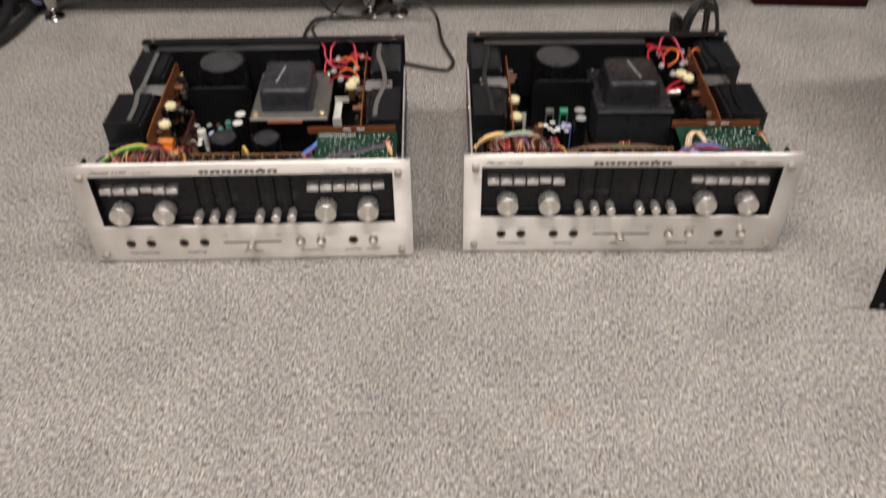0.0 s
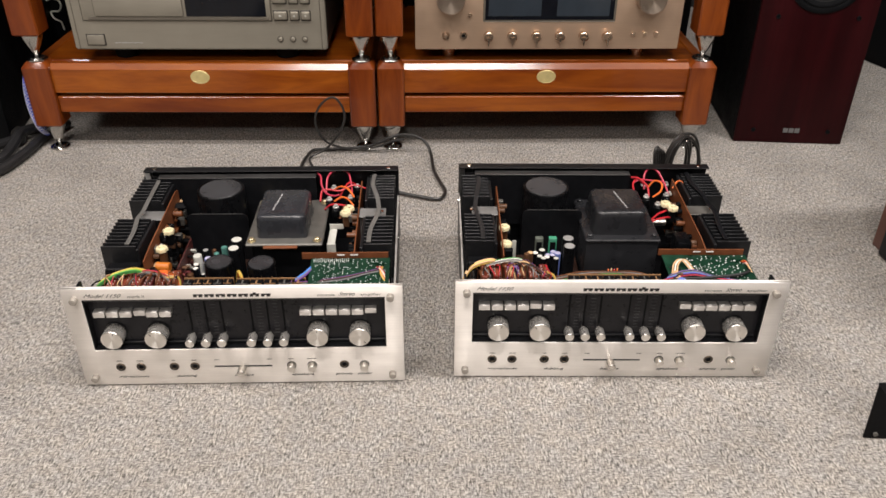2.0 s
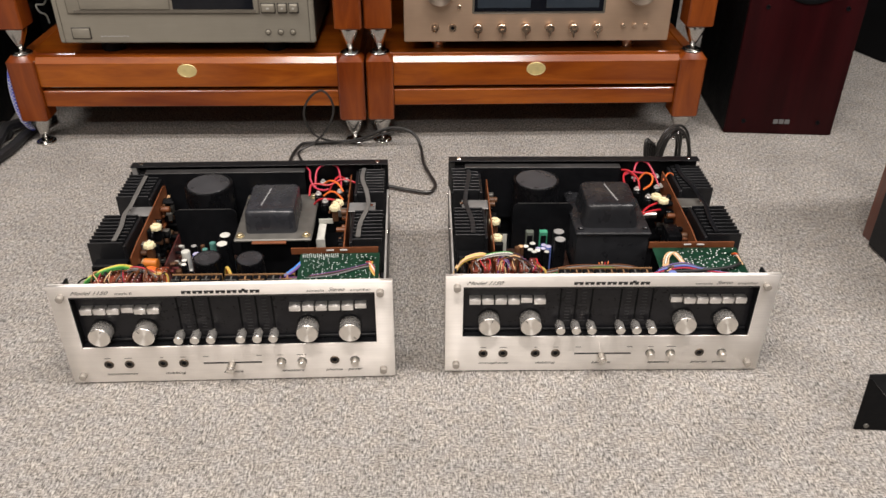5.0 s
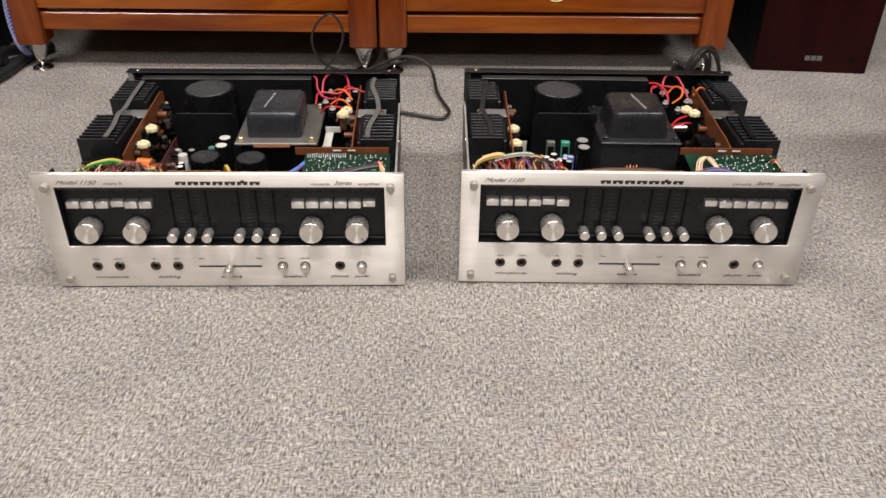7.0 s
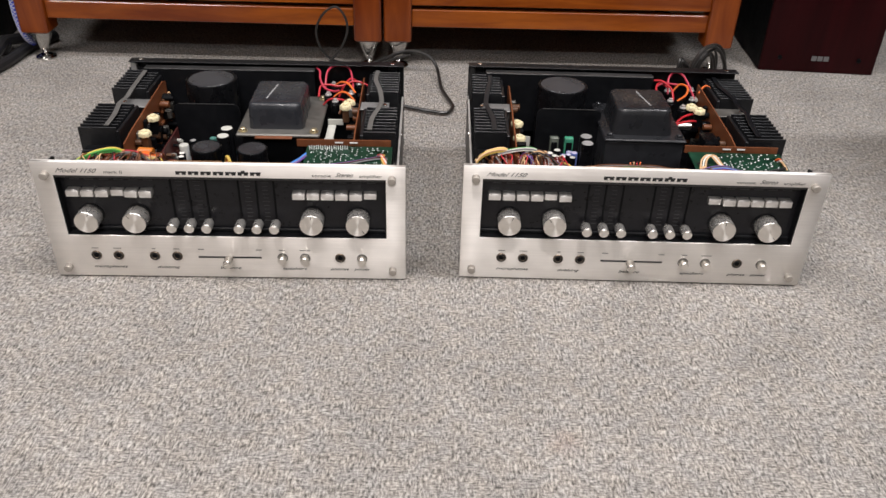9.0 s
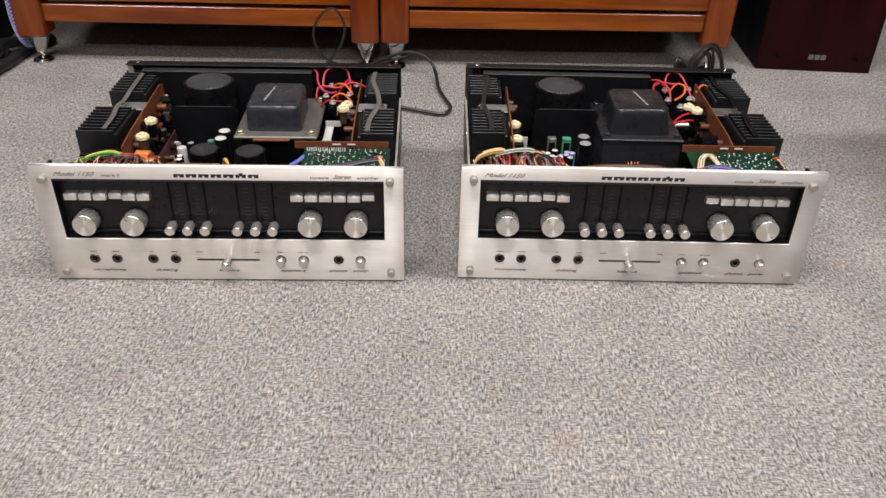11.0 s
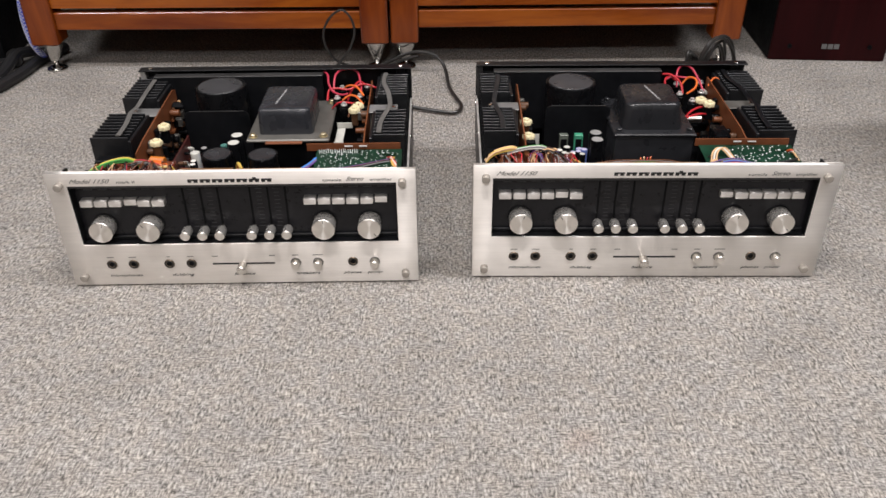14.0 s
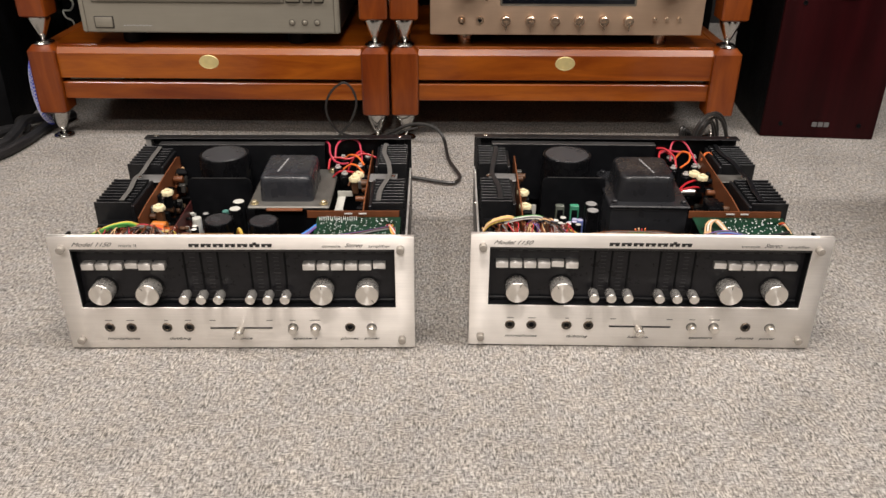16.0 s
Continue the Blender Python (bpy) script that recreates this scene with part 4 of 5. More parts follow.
    tagged(part("solder_joints", bm, SOLDER, green), kind="stuff")
    bm = B()
    box(bm, (0.078, 0.1090, 0.0225), (0.184, 0.1120, 0.1275))
    part("board_carrier", bm, MATT, amp)
    bm = B()
    box(bm, (0.071, 0.1065, 0.1262), (0.187, 0.1083, 0.1355))
    back = part("equaliser_board", bm, PHENOLIC, amp, "brown upright circuit board")
    bm = B()
    for x in (0.118, 0.136):
        box(bm, (x, 0.1055, 0.1315), (x + 0.010, 0.1066, 0.1330))
    part("board_contacts", bm, SOLDER, back)
    for k in range(6):
        bm = B()
        x = 0.080 + 0.018 * k
        box(bm, (x, 0.1122, 0.117), (x + 0.010, 0.118, 0.128), 0.001)
        part("board_component", bm, rnd.choice([MATT, STEELGREY, WIRES["brown"]]), back)
    # six switch modules behind the keys, with bright pins, and the loom that feeds them
    span = (-0.178, -0.084) if first else (-0.186, -0.084)
    for k in range(6):
        x, y = -0.1675 + 0.0156 * k, 0.047 + rnd.uniform(-0.001, 0.002)
        top = (0.1275 if first else 0.1310) + rnd.uniform(-0.0015, 0.0015)
        bm = B()
        box(bm, (x - 0.0054, y, 0.0225), (x + 0.0054, y + 0.030, top), 0.0008)
        module = part("selector_switch", bm, SWITCHRED if rnd.random() < (0.6 if first else 0.9) else REDPART, amp, "red-brown switch module with bright pins")
        bm = B()
        box(bm, (x - 0.0050, y - 0.004, 0.0225), (x + 0.0050, y - 0.0004, top - 0.007), 0.0006)
        part("switch_body", bm, MATT, module)
        bm = B()
        for q in range(4):
            for dx in (-0.0032, 0.0032):
                lathe(bm, [(0.0007, 0), (0.0005, 0.0016), (0, 0.0019)], (x + dx, y + 0.004 + 0.0065 * q, top), (0, 0, 1), 6)
            lathe(bm, [(0.0007, 0), (0, 0.0010)], (x + 0.0032 * (-1) ** q, y, top - 0.003 - 0.0035 * q), (0, -1, 0), 6)
        tagged(part("pins", bm, SOLDER, module), kind="stuff")
        for q in range(3):
            c = rnd.choice(["pink", "tan", "red", "brown", "tan", "brown", "black"] if first else ["tan", "brown", "brown", "black", "red", "brown", "grey"])
            xx = x + 0.004 * (q - 1)
            wire(amp, [(xx, y + 0.002, top - 0.006), (xx + rnd.uniform(-0.004, 0.004), y - 0.002, top + 0.003), (xx + rnd.uniform(-0.006, 0.006), y + 0.008, top + rnd.uniform(0.006, 0.011)),
                       (xx + rnd.uniform(-0.008, 0.008), y + 0.020, top + 0.004), (xx + rnd.uniform(-0.004, 0.004), y + 0.026, top - 0.006)], c, rnd.uniform(0.0006, 0.0009))
    shades = (["pink", "tan", "brown", "black", "brown", "black", "tan", "brown", "black", "grey"] if first else
              ["brown", "brown", "black", "brown", "tan", "brown", "black", "black", "brown", "violet", "black", "grey"])
    for k in range(20 if first else 26):
        xa = rnd.uniform(*span)
        xb = min(max(xa + rnd.uniform(-0.030, 0.030), span[0]), span[1])
        ya, yb = rnd.uniform(0.040, 0.062), rnd.uniform(0.064, 0.092)
        ym = (ya + yb) / 2
        edge = 1 - abs((xa + xb - span[0] - span[1]) / (span[1] - span[0])) ** 3
        top = 0.152 - 0.40 * ym + rnd.uniform(0.000, 0.010 if first else 0.014) * (0.35 + 0.65 * edge)
        wire(amp, [(xa, ya, 0.100), (xa + 0.15 * (xb - xa), ya + 0.003, top - 0.006), (xa + 0.5 * (xb - xa) + rnd.uniform(-0.004, 0.004), ym, top),
                   (xa + 0.8 * (xb - xa), yb - 0.004, top - 0.007), (xb, yb, 0.090)], rnd.choice(shades), rnd.uniform(0.0006, 0.0010))
    if first:
        for k, c in enumerate(("green", "yellow", "lime", "yellow", "green", "lime", "yellow")):
            dy, dz = 0.0026 * (k % 4), 0.0024 * (k // 4)
            wire(amp, [(-0.190, 0.036 + dy, 0.106), (-0.183, 0.046 + dy, 0.124 + dz), (-0.168, 0.056 + dy, 0.1315 + dz), (-0.152, 0.062 + dy, 0.1350 + dz), (-0.138, 0.066 + dy, 0.1345 + dz), (-0.128, 0.070 + dy, 0.128), (-0.122, 0.076 + dy, 0.112)], c, 0.0013)
        bm = B()
        tube(bm, [(-0.184 + 0.0060 * math.cos(a), 0.0505 + 0.0064 * math.cos(a), 0.1260 + 0.0048 * math.sin(a)) for a in [math.pi * q / 5 for q in range(11)]], 0.0011, 6, 3)
        part("cable_tie", bm, MATT, amp)
        for k, c in enumerate(("grey", "pink", "tan", "grey", "brown", "pink")):
            dy, dz = 0.0022 * (k % 3), 0.0018 * (k // 3)
            wire(amp, [(-0.142, 0.066 + dy, 0.128 + dz), (-0.126, 0.066 + dy, 0.1325 + dz), (-0.110, 0.062 + dy, 0.1320 + dz), (-0.096, 0.056 + dy, 0.1285 + dz), (-0.088, 0.050 + dy, 0.118)], c, 0.0010)
        for k, c in enumerate(("orange", "orange", "tan", "yellow")):
            wire(amp, [(-0.124 + 0.002 * k, 0.086, 0.110), (-0.112, 0.078 - 0.003 * k, 0.128), (-0.096, 0.070 - 0.004 * k, 0.131), (-0.086 + 0.001 * k, 0.062, 0.126), (-0.084, 0.052, 0.100)], c, 0.0014)
        for k, c in enumerate(("blue", "blue", "grey", "violet")):
            wire(amp, [(0.094, 0.096 - 0.002 * k, 0.116), (0.086, 0.088 - 0.003 * k, 0.126), (0.078, 0.076 - 0.003 * k, 0.125), (0.066, 0.064 - 0.002 * k, 0.122)], c, 0.0012)
        for k, c in enumerate(("grey", "black", "black", "brown", "violet")):
            wire(amp, [(0.050, 0.056 + 0.001 * k, 0.121), (0.085, 0.052 + 0.001 * k, 0.1235), (0.130, 0.056 + 0.0015 * k, 0.1265), (0.160, 0.066 + 0.001 * k, 0.1285), (0.184, 0.078 + 0.002 * k, 0.126)], c, 0.0010)
        for k, c in enumerate(("red", "white", "tan", "orange", "yellow")):
            wire(amp, [(0.172 + 0.002 * k, 0.084, 0.127), (0.178, 0.074 - 0.003 * k, 0.131), (0.189, 0.066 - 0.004 * k, 0.118)], c, 0.0011)
        for k, c in enumerate(("yellow", "orange", "yellow")):
            wire(amp, [(-0.019 + 0.003 * k, 0.098, 0.090), (-0.013 + 0.001 * k, 0.088, 0.119 - 0.003 * k), (-0.007, 0.080, 0.114), (-0.006, 0.076, 0.090)], c, 0.0021)
        bm = B()
        box(bm, (0.094, 0.1870, 0.030), (0.107, 0.1885, 0.0995), 0.0004)
        box(bm, (0.095, 0.1885, 0.0980), (0.106, 0.2320, 0.0995), 0.0004)
        box(bm, (0.095, 0.2305, 0.0995), (0.116, 0.2320, 0.1080), 0.0004)
        part("pale_bracket", bm, PALEPLASTIC, amp)
        # narrow red-brown sub-board and an orange block by the trimmers
        bm = B()
        box(bm, (-0.1002, 0.108, 0.0515), (-0.0988, 0.188, 0.1120))
        sub = part("sub_board", bm, shade("dark_red_board", (0.070, 0.014, 0.012), 0.5, vary=0.4, scale=90), amp)
        for k in range(12):
            y, z = 0.113 + 0.0062 * k, rnd.uniform(0.080, 0.106)
            bm = B()
            rod(bm, (-0.0986, y, z), (-0.0986 + rnd.uniform(0.005, 0.009), y, z), rnd.uniform(0.0018, 0.0032), 10)
            part("capacitor", bm, rnd.choice([REDPART, PALEPLASTIC, BROWNPART, REDPART, CAN]), sub)
        bm = B()
        rod(bm, (-0.131, 0.120, 0.108), (-0.112, 0.118, 0.108), 0.0066, 18, 0.001)
        part("orange_capacitor", bm, shade("amber_sleeve", (0.50, 0.15, 0.02), 0.4, vary=0.2, scale=90), amp)
    else:
        for k, c in enumerate(("yellow", "tan", "yellow", "tan", "yellow", "tan")):
            dz, dy = 0.0022 * (k // 3), 0.0024 * (k % 3)
            wire(amp, [(-0.201, 0.030 + dy, 0.104), (-0.196, 0.042 + dy, 0.126 + dz), (-0.188, 0.052 + dy, 0.1365 + dz), (-0.176, 0.058 + dy, 0.1410 + dz), (-0.160, 0.062 + dy, 0.1425 + dz), (-0.150, 0.066 + dy, 0.138)], c, 0.0014)
        bm = B()
        tube(bm, [(-0.186 + 0.0052 * math.cos(a), 0.0560 + 0.0058 * math.cos(a), 0.1385 + 0.0052 * math.sin(a)) for a in [math.pi * q / 5 for q in range(11)]], 0.0011, 6, 3)
        part("cable_tie", bm, MATT, amp)
        for k, c in enumerate(("white", "green", "green", "grey", "white", "green")):
            dz, dy = 0.0017 * (k // 3), 0.0020 * (k % 3)
            wire(amp, [(-0.166, 0.060 + dy, 0.1380 + dz), (-0.152, 0.062 + dy, 0.1415 + dz), (-0.136, 0.064 + dy, 0.1435 + dz), (-0.122, 0.064 + dy, 0.1430 + dz), (-0.110, 0.062 + dy, 0.138)], c, 0.0010)
        for k, c in enumerate(("black", "brown", "black", "violet", "tan", "brown", "black")):
            wire(amp, [(-0.130, 0.062 + 0.002 * (k % 3), 0.138), (-0.116, 0.062 + 0.0022 * (k % 4), 0.1425 + 0.0012 * (k // 4)), (-0.102 + 0.001 * k, 0.058, 0.1380 - 0.0008 * k), (-0.092 + 0.002 * k, 0.052, 0.126), (-0.090 + 0.002 * k, 0.048, 0.108)], c, 0.0010)
        wire(amp, [(-0.092, 0.058, 0.130), (-0.086, 0.052, 0.134), (-0.078, 0.048, 0.130), (-0.077, 0.044, 0.118), (-0.082, 0.042, 0.106)], "yellow", 0.0013)
        for k, c in enumerate(("green", "black", "brown", "grey", "black", "brown")):
            wire(amp, [(-0.078, 0.056 + 0.002 * k, 0.116), (-0.040, 0.054 + 0.002 * k, 0.1265), (0.000, 0.056 + 0.001 * k, 0.1290), (0.030, 0.054 + 0.002 * k, 0.1270), (0.060, 0.052, 0.125)], c, 0.0010)
        bm = B()
        prism(bm, [(-0.1265, 0.0515), (-0.1165, 0.0515), (-0.1185, 0.095), (-0.1185, 0.121), (-0.1245, 0.121), (-0.1245, 0.095)], 0.1520, 0.1530)
        part("pale_bracket", bm, PALEPLASTIC, amp)
        for k, c in enumerate(("orange", "tan", "red", "orange")):
            wire(amp, [(-0.004 + 0.003 * k, 0.062, 0.118), (-0.005 + 0.004 * k, 0.064, 0.131 + 0.001 * (k % 2)), (-0.001 + 0.003 * k, 0.070, 0.118)], c, 0.0009)
        for k in range(9):
            bm = B()
            x, y = 0.079 + 0.0026 * (k % 4), 0.050 + 0.006 * (k // 2)
            rod(bm, (x, y, 0.1265), (x + 0.006, y + 0.002, 0.1285), 0.0013, 8)
            part("resistor", bm, WIRES[rnd.choice(["tan", "brown", "black"])], green)
        for k, c in enumerate(("pink", "black", "violet", "blue", "grey", "black", "violet")):
            wire(amp, [(0.050 + 0.004 * k, 0.048, 0.120), (0.075, 0.052 + 0.001 * k, 0.1245), (0.105, 0.054 + 0.002 * k, 0.1290), (0.130, 0.048 + 0.001 * k, 0.1285), (0.165, 0.042, 0.128), (0.182, 0.044, 0.127)], c, 0.0009)
        bm = B()
        tube(bm, [(0.066, 0.046, 0.121), (0.085, 0.046, 0.1275), (0.115, 0.047, 0.1290), (0.150, 0.050, 0.1300), (0.172, 0.056, 0.1305), (0.184, 0.068, 0.127)], 0.0021, 8, 6)
        part("sheathed_lead", bm, DARKSTRAP, amp)
        bm = B()
        lathe(bm, [(0, 0), (0.0058, 0), (0.0058, 0.007), (0.0052, 0.008), (0, 0.008)], (0.086, 0.0385, 0.1245), (0, 0, 1), 20)
        part("blue_capacitor", bm, BLUECAP, amp)
        for k, c in enumerate(("tan", "white", "tan")):
            wire(amp, [(0.080 + 0.003 * k, 0.062, 0.126), (0.084 + 0.003 * k, 0.074, 0.134), (0.094 + 0.003 * k, 0.080, 0.136), (0.106 + 0.002 * k, 0.070, 0.127)], c, 0.0011)
        for k, c in enumerate(("orange", "red", "white", "tan")):
            wire(amp, [(0.178 + 0.002 * k, 0.092, 0.124), (0.183, 0.084 - 0.003 * k, 0.131), (0.190, 0.072 - 0.004 * k, 0.120)], c, 0.0012)
        bm = B()
        rod(bm, (0.092, 0.226, 0.109), (0.112, 0.226, 0.109), 0.0050, 20)
        part("metal_can", bm, SILVER, amp)
        bm = B()
        box(bm, (0.108, 0.140, 0.070), (0.128, 0.176, 0.124), 0.003, 2)
        part("relay", bm, CAN, amp, "black relay block")
    # reservoir terminals and their red and orange leads
    posts = ((0.096, 0.314), (0.132, 0.318), (0.092, 0.276), (0.124, 0.282), (0.104, 0.252))
    for x, y in posts:
        bm = B()
        lathe(bm, [(0, 0), (0.0060, 0), (0.0064, 0.001), (0.0064, 0.014), (0.0050, 0.015), (0.0050, 0.017), (0, 0.017)], (x, y, 0.108), (0, 0, 1), 18)
        term = part("terminal", bm, CAN, amp)
        bm = B()
        lathe(bm, [(0, 0), (0.0046, 0), (0.0046, 0.0014), (0.0028, 0.0018), (0.0028, 0.0044), (0, 0.0046)], (x, y, 0.125), (0, 0, 1), 12)
        part("terminal_tip", bm, TAG, term)
    if first:
        rear = [("pink", [(0.071, 0.324, 0.147), (0.077, 0.312, 0.146), (0.079, 0.298, 0.139), (0.086, 0.287, 0.131), (0.098, 0.283, 0.128), (0.106, 0.288, 0.127)]),
                 ("pink", [(0.086, 0.290, 0.128), (0.088, 0.312, 0.146), (0.100, 0.326, 0.150), (0.118, 0.324, 0.147), (0.124, 0.306, 0.134), (0.126, 0.284, 0.127)]),
                 ("red", [(0.078, 0.276, 0.122), (0.080, 0.292, 0.132), (0.092, 0.292, 0.134), (0.108, 0.290, 0.133), (0.128, 0.302, 0.136), (0.150, 0.304, 0.128)]),
                 ("orange", [(0.098, 0.306, 0.127), (0.108, 0.300, 0.135), (0.120, 0.290, 0.136), (0.130, 0.278, 0.128)])]
        near = [("orange", [(0.100, 0.272, 0.124), (0.110, 0.272, 0.131), (0.120, 0.268, 0.131), (0.130, 0.262, 0.122)]),
                 ("red", [(0.086, 0.262, 0.116), (0.096, 0.258, 0.126), (0.110, 0.256, 0.127), (0.128, 0.262, 0.120)]),
                 ("red", [(0.104, 0.300, 0.112), (0.112, 0.306, 0.128), (0.122, 0.312, 0.136), (0.132, 0.318, 0.127)]),
                 ("brown", [(0.110, 0.240, 0.112), (0.116, 0.250, 0.126), (0.124, 0.244, 0.130), (0.130, 0.234, 0.118)])]
    else:
        rear = [("pink", [(0.076, 0.300, 0.138), (0.086, 0.300, 0.143), (0.098, 0.304, 0.140), (0.122, 0.302, 0.138), (0.130, 0.314, 0.128)]),
                 ("pink", [(0.092, 0.296, 0.128), (0.094, 0.312, 0.145), (0.104, 0.324, 0.150), (0.116, 0.318, 0.148), (0.124, 0.300, 0.136), (0.128, 0.284, 0.126)]),
                 ("red", [(0.072, 0.306, 0.144), (0.082, 0.298, 0.146), (0.094, 0.288, 0.138), (0.096, 0.276, 0.126)]),
                 ("red", [(0.078, 0.284, 0.120), (0.074, 0.296, 0.136), (0.080, 0.302, 0.142), (0.092, 0.300, 0.136)])]
        near = [("orange", [(0.098, 0.300, 0.128), (0.108, 0.300, 0.141), (0.116, 0.288, 0.142), (0.112, 0.274, 0.136), (0.100, 0.270, 0.128)]),
                 ("orange", [(0.138, 0.300, 0.128), (0.146, 0.306, 0.137), (0.152, 0.300, 0.137), (0.152, 0.290, 0.126)]),
                 ("red", [(0.086, 0.224, 0.108), (0.098, 0.230, 0.119), (0.110, 0.236, 0.122), (0.122, 0.252, 0.116)]),
                 ("red", [(0.080, 0.220, 0.104), (0.094, 0.224, 0.113), (0.110, 0.228, 0.116), (0.126, 0.240, 0.110)])]
    for c, pts in rear + near:
        wire(amp, pts, c, 0.0015, "lead")


AMP_GROUP = "opened amplifiers"
amp_a = thing("amplifier", pose(-0.243, -0.014, 0, 0, 0, 1.4), "silver-faced stereo amplifier, lid off, with grey-flanged transformer, on carpet", "amplifier", AMP_GROUP)
amp_b = thing("amplifier", pose(0.238, 0, 0), "silver-faced stereo amplifier, lid off, with all-black transformer, on carpet", "amplifier", AMP_GROUP)
for amp, sort in ((amp_a, "first"), (amp_b, "second")):
    front(amp, sort)
    chassis(amp, sort)
    inside(amp, sort)

# ---- wooden equipment racks ----

def rack(left, right, front_y, depth, turn, label):
    """A cherry rack of two tiers: posts on steel cones, a shelf with a bevelled front rail, an open gap and a lower rail."""
    w = 0.052
    ob = thing("equipment_rack", pose(left, front_y, 0, 0, 0, turn), label, "equipment rack", "equipment racks")
    width = right - left
    for px in (0, width - w):
        for py in (0, depth - w):
            for lo, hi in ((0.0545, 0.1870), (0.2395, 0.60)):
                bm = B()
                rings = []
                for z, inset in ((lo, 0.003), (lo + 0.003, 0.0), (hi - 0.0102, 0.0), (hi, 0.0083)):
                    x0, x1, y0, y1, c = px + inset, px + w - inset, py + inset, py + w - inset, 0.003
                    rings.append([bm.verts.new((x, y, z)) for x, y in ((x0 + c, y0), (x1 - c, y0), (x1, y0 + c), (x1, y1 - c), (x1 - c, y1), (x0 + c, y1), (x0, y1 - c), (x0, y0 + c))])
                for low, high in zip(rings, rings[1:]):
                    for k in range(8):
                        bm.faces.new((low[k], low[(k + 1) % 8], high[(k + 1) % 8], high[k]))
                bm.faces.new(rings[0][::-1])
                bm.faces.new(rings[-1])
                post = part("post", bm, CHERRY_UP, ob)
                cx, cy = px + w / 2, py + w / 2
                foot = lo - 0.0545 if lo < 0.1 else 0.1870
                bm = B()
                h = lo - foot
                lathe(bm, [(0, h), (0.0205, h), (0.0205, h - 0.003), (0.0190, h - 0.010), (0.0045, 0.010), (0.003, 0.007), (0, 0.006)], (cx, cy, foot), (0, 0, 1), 28)
                cone = part("cone_foot", bm, CONESTEEL, post, "polished steel cone")
                bm = B()
                lathe(bm, [(0, 0), (0.0185, 0), (0.0195, 0.001), (0.0195, 0.0025), (0.0185, 0.0036), (0.0145, 0.0042), (0.0140, 0.0058), (0.0125, 0.0068), (0.006, 0.0075), (0, 0.0068)], (cx, cy, foot), (0, 0, 1), 28)
                part("foot_disc", bm, CONESTEEL, post)
    for base in (0.0, 0.40):
        for y in ((0.010, 0.032), (depth - 0.032, depth - 0.010)):
            bm = B()
            z0, z1 = 0.1245 + base, 0.182 + base
            a, b = y
            if a < 0.1:
                prism(bm, [(a, z0), (b, z0), (b, z1), (a + 0.0083, z1), (a, z1 - 0.0102)], -(width - w - 0.0005), -(w + 0.0005), pose(0, 0, 0, 0, 0, 90))
            else:
                box(bm, (w, a, z0), (width - w, b, z1), 0.002)
            part("top_rail", bm, CHERRY, ob)
            bm = B()
            box(bm, (w + 0.0005, a + 0.001, 0.0825 + base), (width - w - 0.0005, b, 0.1155 + base), 0.0015)
            part("lower_rail", bm, CHERRY, ob)
        for xx in (0.010, width - 0.032):
            bm = B()
            box(bm, (xx, w, 0.1265 + base), (xx + 0.022, depth - w, 0.182 + base), 0.002)
            part("side_rail", bm, CHERRY_DEEP, ob)
        bm = B()
        box(bm, (0.034, 0.0335, 0.158 + base), (width - 0.034, depth - 0.034, 0.1835 + base), 0.002)
        part("shelf", bm, CHERRY, ob)
    bm = B()
    lathe(bm, [(0, -0.001), (1.0, -0.001), (1.0, 0.0), (0.93, 0.0008), (0.90, 0.0004), (0, 0.0004)], (0, 0, 0), (0, -1, 0), 40)
    bmesh.ops.transform(bm, matrix=Matrix.Translation((width / 2 - 0.001, 0.010, 0.157)) @ Matrix.Diagonal((0.019, 1, 0.0135, 1)), verts=bm.verts)
    part("badge", bm, GOLD, ob, "oval pale gold badge")
    return ob


rack(-0.803, -0.1165, 0.695, 0.44, 0.4, "cherry wood rack on steel cone feet holding a disc player")
rack(-0.1115, 0.559, 0.702, 0.44, 1.2, "cherry wood rack on steel cone feet holding a rose-gold amplifier")

# disc player on the first rack
cd = thing("disc_player", pose(-0.454, 0.713, 0.1885, 0, 0, 0.4), "grey-champagne disc player standing on the wooden rack", "disc player")
bm = B()
box(bm, (-0.239, 0.006, 0.022), (0.246, 0.36, 0.165), 0.003)
part("case", bm, DARKCASE, cd)
bm = B()
prism(bm, [(-0.239, 0.022), (0.247, 0.022), (0.247, 0.165), (-0.239, 0.165)], 0.006, 0.0)
bmesh.ops.recalc_face_normals(bm, faces=bm.faces)
bmesh.ops.bevel(bm, geom=[e for e in bm.edges], offset=0.0025, segments=2, affect="EDGES")
panel = part("front_panel", bm, CHAMPAGNE, cd)
for s in (-1, 1):
    bm = B()
    o, q = (0.2475, 0.2370) if s > 0 else (0.2395, 0.2290)
    v = [bm.verts.new(p) for p in ((s * o, 0.010, 0.0225), (s * o, 0.010, 0.1645), (s * q, -0.0012, 0.1645), (s * q, -0.0012, 0.0225), (s * q, 0.010, 0.0225), (s * q, 0.010, 0.1645))]
    for side in ((0, 1, 2, 3), (3, 2, 5, 4), (0, 4, 5, 1), (0, 3, 4), (1, 5, 2)):
        bm.faces.new([v[i] for i in side])
    part("side_cheek", bm, CHAMPAGNE_DARK, cd)
bm = B()
box(bm, (-0.2135, -0.0007, 0.0772), (0.1465, 0.001, 0.1330), 0.0004)
part("surround_joint", bm, CHAMPAGNE_DARK, cd)
bm = B()
box(bm, (-0.212, -0.0030, 0.0790), (0.145, 0.001, 0.1315), 0.0028, 2)
surround = part("tray_surround", bm, CHAMPAGNE, cd)
bm = B()
